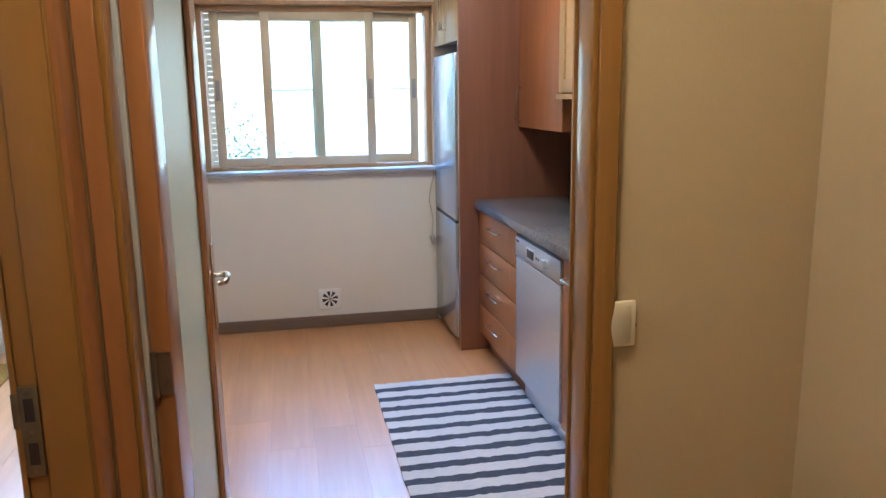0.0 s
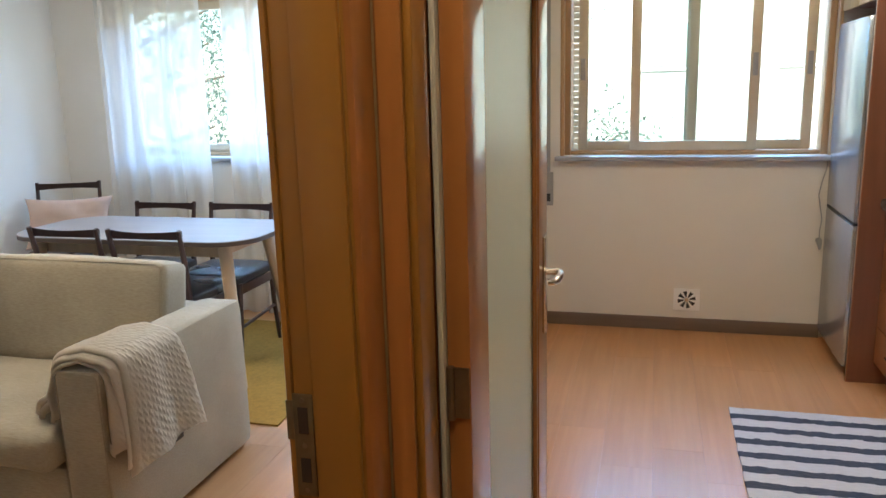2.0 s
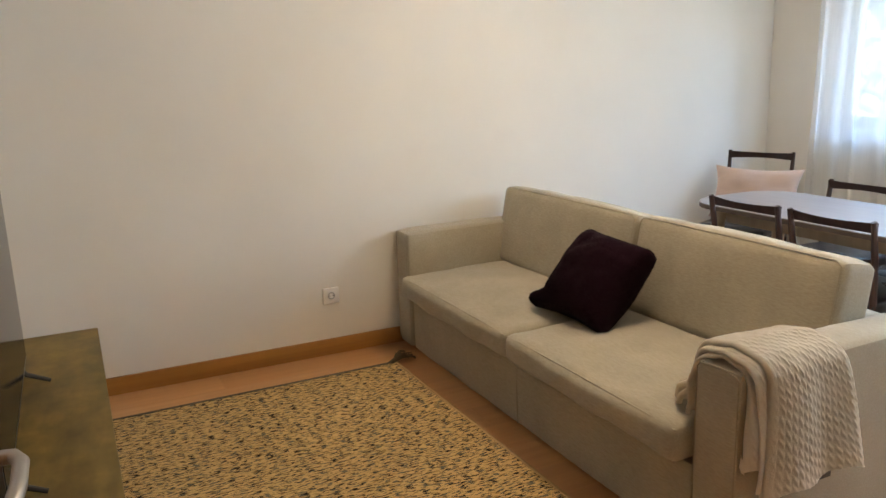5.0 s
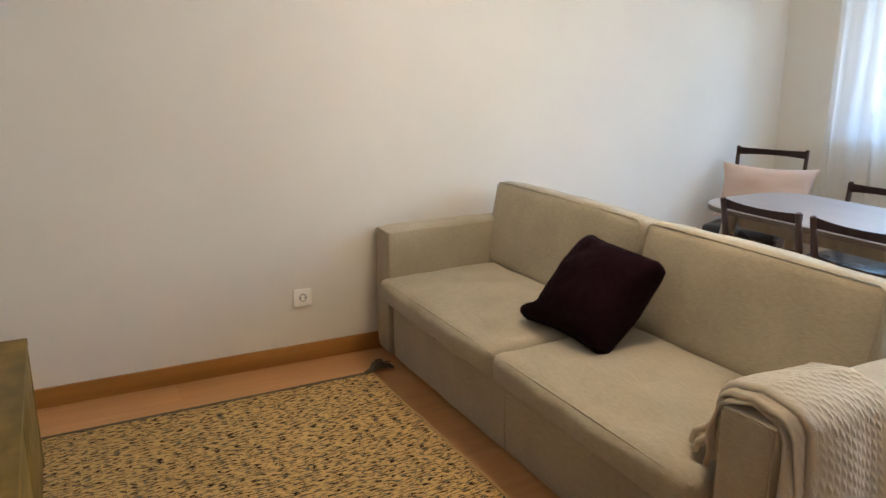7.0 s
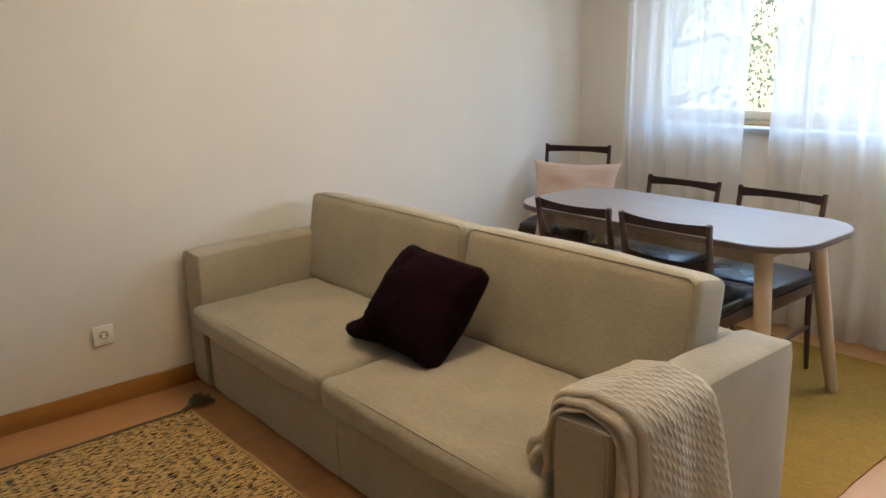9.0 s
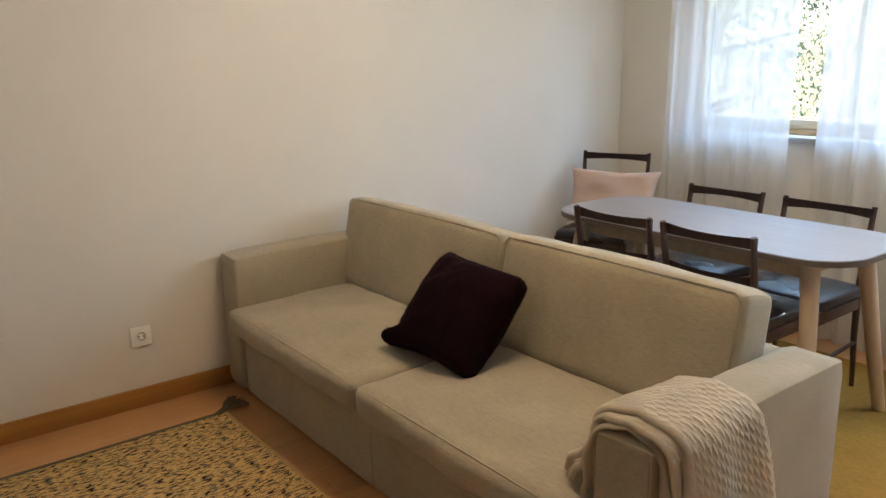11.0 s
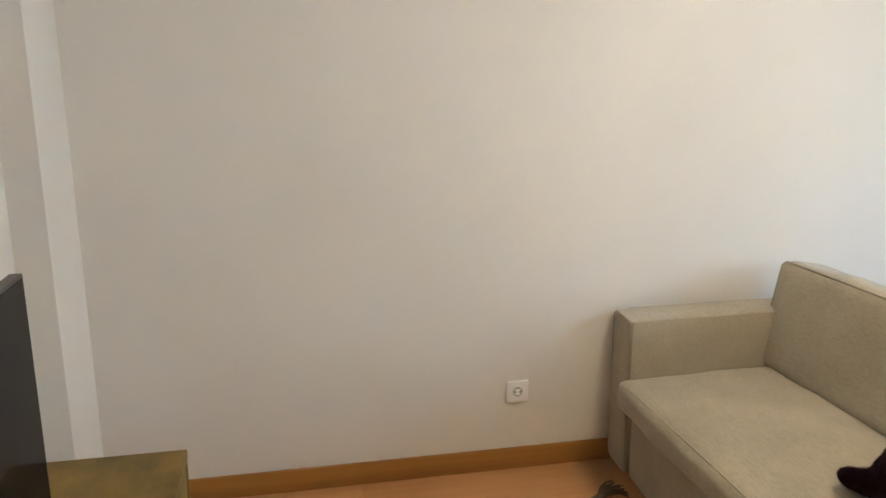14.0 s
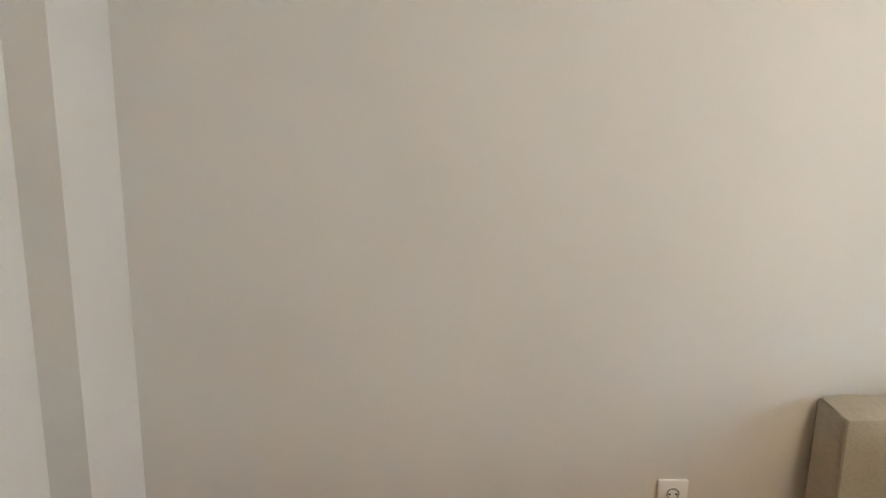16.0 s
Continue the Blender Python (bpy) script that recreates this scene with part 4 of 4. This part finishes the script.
# Folded knitted throw over the sofa arm.
def throw_layer(y0, y1, lift, inner, outer_z, seed, r_fold, nu=230, nv=130, knit=0.0045):
    """A doubled cloth laid across the arm; u runs over the arm from the seat side down the outer side, v along the arm from a rolled front fold."""
    xa, xb, zt, r = SX1 - AW - 0.006 - lift, SX1 + 0.006 + lift, AZ + 0.006 + lift, 0.05
    prof = [(xa - inner, 0.436), (xa - inner * 0.9, 0.452 + lift), (xa - inner * 0.5, 0.475 + lift), (xa - 0.014, 0.535), (xa, 0.575)]
    prof += [(xa + r - r * math.cos(a), zt - r + r * math.sin(a)) for a in [k * math.pi / 10 for k in range(1, 5)]]
    prof += [(xa + r, zt), ((xa + xb) / 2, zt + 0.012), (xb - r, zt)]
    prof += [(xb - r + r * math.sin(a), zt - r + r * math.cos(a)) for a in [k * math.pi / 10 for k in range(1, 5)]]
    prof += [(xb + 0.004, 0.52), (xb + 0.010, 0.42), (xb + 0.014, 0.34), (xb + 0.016, outer_z)]
    ds = [0.0]
    for p, q in zip(prof, prof[1:]):
        ds.append(ds[-1] + math.dist(p, q))
    px, pz = [p[0] for p in prof], [p[1] for p in prof]

    def along(q):
        q = min(max(q, 0.0), ds[-1])
        return Vector((float(np.interp(q, ds, px)), 0, float(np.interp(q, ds, pz))))

    def f(u, v):
        q = u * ds[-1]
        down = max(0.0, (u - 0.56) / 0.44)
        drop = (0.016 * math.sin(v * 4.2 + seed) + 0.010 * math.sin(v * 11 + seed)) * down
        p = along(q)
        tang = along(q + 0.012) - along(q - 0.012)
        nrm = Vector((-tang.z, 0, tang.x)).normalized()
        fold = 0.12
        if v < fold:
            a = math.pi * (1 - v / fold)
            y, off = y0 + r_fold * (1 - math.sin(a)), r_fold * (1 + math.cos(a))
            if a > math.pi * 0.7:
                y += 0.02 * (a / math.pi - 0.7)
        else:
            w = (v - fold) / (1 - fold)
            y, off = y0 + r_fold + (y1 - y0 - r_fold) * w, 2 * r_fold - 0.010 * w
            if w > 0.9:
                off -= 0.012 * ((w - 0.9) / 0.1) ** 2
        yw = y + 0.004 * noise.noise(Vector((q * 14, y * 14, seed + 4)))
        col = math.floor(yw / 0.019)
        ky = abs(math.sin(math.pi * yw / 0.019)) ** 0.7
        ks = (0.5 + 0.5 * math.sin(2 * math.pi * (q / 0.029 + 0.5 * (col % 2)) + 1.6 * math.sin(2 * math.pi * yw / 0.019) + 1.2 * noise.noise(Vector((col * 3.1, q * 20, seed))))) ** 1.5
        ks *= 0.65 + 0.5 * noise.noise(Vector((q * 22, y * 22, seed + 9)))
        off += knit * ky * (0.1 + 0.9 * ks) * min(1.0, max(0.0, (v - fold * 0.9) / 0.04)) * min(1.0, u / 0.12)
        off += 0.015 * down ** 0.8 * (1 + math.sin(v * 11 + seed + u * 2.0 + 1.4 * noise.noise(Vector((u * 3, v * 3, seed))))) + 0.004 * noise.noise(Vector((q * 9, y * 9, seed)))
        y += down * (0.085 * (v - 0.12)) + 0.008 * math.sin(u * 9 + seed) - 0.015 * max(0, 0.28 - u) * (1 - v)
        p = p + nrm * off
        p.z -= drop
        if u < 0.2:
            p.z = max(p.z, 0.434)
        return (p.x, y, p.z)

    bm = sheet(nu, nv, f)
    bmesh.ops.solidify(bm, geom=bm.faces[:], thickness=0.006)
    return bm


th = thing("knitted_throw", "folded cream cable-knit throw hanging over the sofa arm", "throw blanket", pose(0, 0, 0))
part("under_fold", throw_layer(2.352, 2.58, -0.004, 0.022, 0.375, 3.4, 0.0055), M_THROW, th)
part("lower_fold", throw_layer(2.366, 2.66, 0.008, 0.066, 0.325, 0.7, 0.008), M_THROW, th)
part("upper_fold", throw_layer(2.392, 2.70, 0.018, 0.092, 0.288, 2.1, 0.010), M_THROW, th)
part("label", boxes((SX1 + 0.050, SX1 + 0.053, 2.60, 2.64, 0.284, 0.304)), M_BLACK, th, "small dark woven label")

# Unseen fixture, added to give the sofa wall its warm light.
unseen_ceiling_lamp(-1.50, 2.70, 0.24, M_GLOW_LIVING, "unseen round ceiling lamp added for the warm light in the living room")

# Socket on the west wall.
so = thing("wall_socket", "white round-pin wall socket above the baseboard", "wall socket", pose(WX, 1.978, 0.312))
part("plate", boxes((0, 0.0115, -0.042, 0.042, -0.041, 0.041), bev=0.003), M_WHITE, so)
rim_pts = [(0.0118, 0.0205 * math.cos(k * math.pi / 14), 0.0205 * math.sin(k * math.pi / 14)) for k in range(29)]
part("rim", tube(bmesh.new(), rim_pts, 0.0022, 6), M_WHITE, so)
# Flat grey disc; its colour paints the shaded ring of the sunken socket.
part("recess", bar((0.0105, 0, 0), (0.0121, 0, 0), 0.0190, 24), M_GREYP, so)
part("socket_face", bar((0.0120, 0, 0), (0.0125, 0, 0), 0.0138, 24), M_WHITE, so)
for z in (-0.0165, 0.0165):
    part("earth_clip", boxes((0.0120, 0.0131, -0.0022, 0.0022, z - 0.003, z + 0.003)), M_GREYP, so)
for y in (-0.0095, 0.0095):
    part("pin_hole", bar((0.0120, y, 0), (0.0129, y, 0), 0.0034, 8), M_BLACK, so)

# Flecked flat-woven rug with corner tassels.
rug = thing("flecked_rug", "yellow flat-woven rug with dark flecks before the sofa", "rug", pose(0, 0, 0))
part("weave", rug_sheet(1.93, 1.42, 0.009, 40, 30, 5.0, 0.006, 0.0015), M_FLECK, rug, m=pose(-1.80, 1.50, 0, 0, 0, 0.8))
part("bound_edge", boxes((-0.008, 0.008, -0.71, 0.71, 0.0005, 0.0125), bev=0.003), M_FRINGE, rug, "dark bound edge", m=pose(-2.768, 1.487, 0, 0, 0, 0.8))
part("bound_edge", boxes((-0.962, 0.962, 0.706, 0.720, 0.0005, 0.0120), bev=0.003), M_RUGHEM, rug, "pale bound hem", m=pose(-1.80, 1.50, 0, 0, 0, 0.8))
rng = random.Random(3)
bm = bmesh.new()
for k in range(30):
    a = rng.uniform(-0.55, 0.55) + 2.05
    p0 = (-2.775 + rng.uniform(-0.006, 0.006), 2.185, 0.012)
    ln = rng.uniform(0.07, 0.135)
    p1 = (p0[0] + math.cos(a) * ln * 0.5, p0[1] + math.sin(a) * ln * 0.5, 0.022 + rng.uniform(0, 0.026))
    p2 = (p0[0] + math.cos(a + rng.uniform(-0.3, 0.3)) * ln, p0[1] + math.sin(a) * ln, 0.006 + rng.uniform(0, 0.02))
    tube(bm, [p0, p1, p2], [0.0034, 0.0032, 0.0022], 5)
tube(bm, [(-2.772, 2.16, 0.012), (-2.780, 2.20, 0.02), (-2.79, 2.215, 0.018)], [0.008, 0.013, 0.008], 8)
part("tassel", bm, M_FRINGE, rug, "dark corner tassel")

# Television cabinet and television.
tc_ = thing("tv_cabinet", "low olive-brown stained wooden television cabinet", "tv cabinet", pose(0, 0, 0))
CX0, CX1, CY0, CY1 = -2.437, -0.62, 0.45, 0.884
part("top", boxes((CX0, CX1, CY0, CY1, 0.492, 0.517), bev=0.003), M_TVCAB, tc_)
part("side", boxes((CX0, CX0 + 0.024, CY0, CY1 - 0.002, 0.06, 0.492), bev=0.002), M_TVCAB, tc_)
part("side", boxes((CX1 - 0.024, CX1, CY0, CY1 - 0.002, 0.06, 0.492), bev=0.002), M_TVCAB, tc_)
part("bottom", boxes((CX0 + 0.024, CX1 - 0.024, CY0, CY1 - 0.02, 0.06, 0.085)), M_TVCAB, tc_)
part("back", boxes((CX0 + 0.024, CX1 - 0.024, CY0, CY0 + 0.012, 0.085, 0.492)), M_TVCAB, tc_)
for k in range(3):
    w = (CX1 - CX0 - 0.056) / 3
    a = CX0 + 0.026 + k * (w + 0.002)
    part("door", boxes((a, a + w - 0.002, CY1 - 0.022, CY1 - 0.004, 0.088, 0.489), bev=0.002), M_TVCAB, tc_)
for x in (CX0 + 0.05, CX1 - 0.05):
    for y in (CY0 + 0.05, CY1 - 0.06):
        part("leg", boxes((x - 0.02, x + 0.02, y - 0.02, y + 0.02, 0, 0.06)), M_TVCAB, tc_)

tv = thing("television", "flat black television on two splayed feet on the cabinet", "television", pose(-1.565, 0.658, 0.517))
part("screen_panel", boxes((-0.485, 0.485, -0.012, 0.010, 0.048, 0.585), bev=0.002), M_TVBODY, tv)
part("screen", boxes((-0.479, 0.479, 0.0098, 0.0115, 0.062, 0.579)), M_SCREEN, tv, "dark glossy switched-off screen")
part("rim", boxes((-0.4865, -0.4852, -0.012, 0.010, 0.048, 0.585), (0.4852, 0.4865, -0.012, 0.010, 0.048, 0.585), (-0.4865, 0.4865, -0.012, 0.010, 0.5852, 0.5866)), M_TVRIM, tv)
part("rear_housing", boxes((-0.36, 0.36, -0.055, -0.0125, 0.08, 0.36), bev=0.012), M_BLACK, tv)
for x in (-0.365, 0.365):
    part("foot", tube(bmesh.new(), [(x, -0.09, 0.005), (x, -0.02, 0.035), (x, 0.0, 0.055), (x, 0.012, 0.035), (x, 0.075, 0.005)], [0.006, 0.008, 0.009, 0.008, 0.006], 8), M_BLACK, tv)

# Dining table.
def rounded(w, d, r, n=10):
    out = []
    for cx, cy, a0 in ((w / 2 - r, d / 2 - r, 0), (-(w / 2 - r), d / 2 - r, 90), (-(w / 2 - r), -(d / 2 - r), 180), (w / 2 - r, -(d / 2 - r), 270)):
        out += [(cx + r * math.cos(radians(a0 + 90 * k / n)), cy + r * math.sin(radians(a0 + 90 * k / n))) for k in range(n + 1)]
    return out


tb = thing("dining_table", "pale rounded dining table with dark edge and splayed wooden legs", "table", pose(-1.705, 3.975, 0))
TZ = 0.728
part("tabletop", slab(bmesh.new(), rounded(1.38, 0.63, 0.20), TZ - 0.004, TZ), M_TABLE, tb, "pale laminate tabletop")
part("edge_band", slab(bmesh.new(), rounded(1.384, 0.634, 0.202), TZ - 0.024, TZ - 0.0042), M_EDGE, tb, "dark wooden edge")
part("apron", boxes((-0.50, 0.50, -0.20, -0.18, 0.63, 0.7035), (-0.50, 0.50, 0.18, 0.20, 0.63, 0.7035), (-0.50, -0.48, -0.18, 0.18, 0.63, 0.7035), (0.48, 0.50, -0.18, 0.18, 0.63, 0.7035)), M_TLEG, tb)
for sx in (-1, 1):
    for sy in (-1, 1):
        part("leg", tube(bmesh.new(), [(sx * 0.62, sy * 0.30, 0.0), (sx * 0.617, sy * 0.297, 0.008), (sx * 0.585, sy * 0.265, 0.25), (sx * 0.53, sy * 0.205, 0.7035)], [0.021, 0.024, 0.028, 0.034], 16), M_TLEG, tb)


# Chairs: local y points to where the sitter looks, the back at y = -0.2.
def make_chair(m, label, group="dining chairs", tall=0.0):
    t = thing("dining_chair", label, "chair", m, group)
    W = 0.195
    for s in (-1, 1):
        part("rear_leg", tube(bmesh.new(), [(s * 0.175, -0.235, 0), (s * 0.18, -0.19, 0.25), (s * 0.183, -0.175, 0.44), (s * 0.187, -0.195, 0.64), (s * 0.19, -0.225, 0.80 + tall)], [0.012, 0.016, 0.018, 0.016, 0.013], 10, 0.8), M_CHAIR, t)
        part("front_leg", tube(bmesh.new(), [(s * 0.185, 0.215, 0), (s * 0.19, 0.20, 0.25), (s * 0.192, 0.19, 0.44)], [0.011, 0.015, 0.018], 10), M_CHAIR, t)
        part("side_rail", boxes((s * 0.185 - 0.011, s * 0.185 + 0.011, -0.17, 0.19, 0.375, 0.425), bev=0.004), M_CHAIR, t)
        part("stretcher", tube(bmesh.new(), [(s * 0.182, -0.195, 0.22), (s * 0.188, 0.205, 0.20)], 0.009, 8), M_CHAIR, t)
    part("front_rail", boxes((-0.18, 0.18, 0.18, 0.202, 0.375, 0.425), bev=0.004), M_CHAIR, t)
    part("back_rail", boxes((-0.175, 0.175, -0.188, -0.168, 0.375, 0.425), bev=0.004), M_CHAIR, t)

    def curved(z0, z1, dip, yb, th=0.018):
        def f(u, v):
            x = -W + 2 * W * u
            c = 1 - (2 * u - 1) ** 2
            return (x, yb - 0.030 * c, z0 + (z1 - z0) * v + dip * c * (v - 1) * -1 * 0.5 - dip * c * 0.5 * v)

        bm = sheet(16, 3, f)
        bmesh.ops.solidify(bm, geom=bm.faces[:], thickness=th)
        return bm

    part("top_rail", curved(0.752 + tall, 0.795 + tall, 0.012, -0.205), M_CHAIR, t)
    part("lower_rail", curved(0.60, 0.645, 0.010, -0.182), M_CHAIR, t)
    bm = cushion(0.40, 0.41, 0.055, 0.02, 0.014, 0.002, 3, 12)
    part("seat", bm, M_LEATHER, t, "padded black leather seat", m=pose(0, 0.01, 0.424))
    return t


CH = "dark-stained wooden dining chair with a black leather seat"
make_chair(pose(-1.912, 3.785, 0), CH + " at the table")
make_chair(pose(-1.465, 3.782, 0), CH + " at the table")
make_chair(pose(-1.933, 4.19, 0, 0, 0, 180), CH + " beside the curtain")
make_chair(pose(-1.443, 4.19, 0, 0, 0, 180), CH + " beside the curtain")
make_chair(pose(-2.735, 4.465, 0, 0, 0, 202), CH + " in the corner", tall=0.075)
solid("pink_pillow", throw_pillow(0.53, 0.325, 0.14, 9.0, round_=0.0, waist=0.13), M_PINK, "pale pink rectangular pillow standing on the corner chair", "pillow", m=pose(-2.715, 4.50, 0.478, -16, 0, 22))

# Olive rug under the table.
solid("olive_rug", rug_sheet(1.75, 1.38, 0.008, 40, 40, 8.0, 0.005, 0.0015), M_OLIVERUG, "worn olive green low-pile rug under the dining table", "rug", m=pose(-1.60, 4.02, 0))

# Sheer curtains.
def curtain(x0, x1, seed, label):
    n = int((x1 - x0) / 0.013)

    def f(u, v):
        x = x0 + (x1 - x0) * u
        z = 0.012 + (2.50 - 0.012) * v
        a = u * (x1 - x0) * 2 * math.pi / 0.125
        amp = 0.028 * (1 - 0.35 * v) * (0.75 + 0.5 * noise.noise(Vector((u * 6, seed, v * 0.6))))
        y = 4.875 + 0.03 * v + amp * math.sin(a + 1.2 * noise.noise(Vector((u * 5, seed * 2.0, v)))) + 0.03 * noise.noise(Vector((u * 3.0, v * 1.4, seed)))
        x += 0.012 * math.sin(a * 0.5 + seed + v * 2) + 0.02 * (1 - v) * noise.noise(Vector((u * 4, v * 2, seed + 5)))
        return (x, y, z)

    t = thing("curtain", label, "curtain", pose(0, 0, 0), "sheer curtains")
    part("cloth", sheet(n, 40, f), M_SHEER, t)
    return t


curtain(-2.665, -1.915, 1.0, "floor-length sheer white curtain before the window")
curtain(-1.755, -0.05, 4.0, "floor-length sheer white curtain before the window")
cr = thing("curtain_rail", "slim white ceiling-hung curtain rail", "curtain rail", pose(0, 0, 0))
part("rail", boxes((-2.90, -0.02, 4.885, 4.925, 2.505, 2.54), bev=0.004), M_WHITE, cr)
for x in (-2.7, -1.45, -0.2):
    part("bracket", boxes((x - 0.01, x + 0.01, 4.895, 4.915, 2.54, 2.6)), M_WHITE, cr)

# ---- outside ----
solid("ground", boxes((-300, 300, 5.31, 500, -3.3, -3.0)), M_GROUND, "dry garden ground around the buildings", "ground", kind="structure")


def house(name, x0, x1, y0, y1, z1, label, rows):
    t = thing(name, label, "building", pose(0, 0, 0))
    part("wall", boxes((x0, x1, y0, y1, -3.0, z1)), M_HOUSE, t)
    bm = bmesh.new()
    slab(bm, [(x0 - 0.4, y0 - 0.4), (x1 + 0.4, y0 - 0.4), (x1 + 0.4, y1 + 0.4), (x0 - 0.4, y1 + 0.4)], z1, z1 + 0.25)
    part("roof", bm, M_ROOF, t)
    for x, z in rows:
        w = part("window", boxes((x - 0.6, x + 0.6, y0 - 0.05, y0 - 0.005, z, z + 1.2)), M_WHITE, t)
        part("pane", boxes((x - 0.52, x + 0.52, y0 - 0.065, y0 - 0.052, z + 0.08, z + 1.12)), M_DARKWIN, w)


house("neighbour_house", -7.0, 16.0, 21.0, 29.0, 6.5, "pale rendered apartment house across the garden", [(x, z) for z in (-1.6, 1.6, 4.4) for x in (-5, -2, 1, 4.2, 7.5, 11, 14)])


def tree(x, y, h, r, seed, n=6500):
    rg = random.Random(seed)
    t = thing("tree", "leafy garden tree in sunlight outside the windows", "tree", pose(x, y, -3.0))
    bm = tube(bmesh.new(), [(0, 0, 0), (0.05, 0.02, h * 0.3), (-0.03, 0.05, h * 0.6), (0.02, 0, h * 0.9)], [0.16, 0.12, 0.08, 0.03], 10)
    tips = []
    for k in range(11):
        a, z = rg.uniform(0, 6.28), h * rg.uniform(0.5, 0.85)
        e = Vector((math.cos(a) * r * rg.uniform(0.5, 0.95), math.sin(a) * r * rg.uniform(0.5, 0.95), z + r * rg.uniform(0.1, 0.6)))
        tube(bm, [(0, 0, z), e * 0.5 + Vector((0, 0, z * 0.5)), e], [0.06, 0.04, 0.015], 6)
        tips.append(e)
    part("trunk", bm, M_BARK, t)
    verts, faces = [], []
    for k in range(n):
        c = rg.choice(tips) + Vector([rg.gauss(0, r * 0.27) for _ in range(3)])
        s = rg.uniform(0.022, 0.05)
        q = Euler([rg.uniform(0, 6.28) for _ in range(3)]).to_matrix()
        i = len(verts)
        verts += [c + q @ Vector(p) * s for p in ((-1, 0, 0), (0, -0.5, 0.15), (1, 0, 0), (0, 0.5, 0.15))]
        faces += [(i, i + 1, i + 2), (i, i + 2, i + 3)]
    me = bpy.data.meshes.new("crown")
    me.from_pydata(verts, [], faces)
    me.materials.append(M_LEAF)
    ob = new("crown", me)
    ob.parent = t
    tagged(ob, kind="stuff")


tree(-3.6, 12.5, 5.6, 1.9, 1)
tree(-2.0, 12.6, 5.3, 1.7, 6)
tree(-7.0, 11.0, 6.6, 1.8, 2, 5200)
tree(-0.5, 13.5, 3.7, 1.1, 3, 2600)
tree(-9.2, 15.0, 6.2, 2.2, 4)
tree(0.9, 15.5, 2.9, 0.8, 5, 1800)


# ---- floor boards ----
def boards(name, x0, x1, y0, y1, label, w=0.19, ln=1.2, seed=0):
    t = thing(name, label, "floor", kind="structure")
    cache = {}
    nx = math.ceil((x1 - x0) / w)
    rg = random.Random(seed)
    for i in range(nx):
        a, b = x0 + i * w, min(x0 + (i + 1) * w, x1)
        y = y0 - rg.uniform(0.1, ln - 0.1)
        while y < y1:
            p, q = max(y, y0), min(y + ln, y1)
            y += ln
            if q - p < 0.02:
                continue
            key = (round(b - a, 3), round(q - p, 3))
            if key not in cache:
                W, L = key[0] / 2 - 0.0002, key[1] / 2 - 0.0002
                bm = bmesh.new()
                box(bm, -W, W, -L, L, -0.0118, 0.0, bev=0.0004, seg=1)
                cache[key] = finish(bm, "board", M_FLOOR)
            ob = new("board", cache[key])
            ob.parent = t
            ob.location = ((a + b) / 2, (p + q) / 2, 0)
    return t


boards("floor_living_side", 0.0, 0.36, 0.42, 2.52, "warm beech laminate floor of the living room", seed=5)
boards("floor_living", WX, 0.0, 0.42, FY, "warm beech laminate floor of the living room", seed=1)
boards("floor_hall", 0.36, 1.735, -1.2, 1.53, "warm beech laminate floor of the hall", seed=2)
boards("floor_kitchen_side", 0.10, 0.45, 2.6, FY, "warm beech laminate floor of the kitchen", seed=4)
boards("floor_kitchen", 0.45, 2.40, 1.53, FY, "warm beech laminate floor of the kitchen", seed=3)
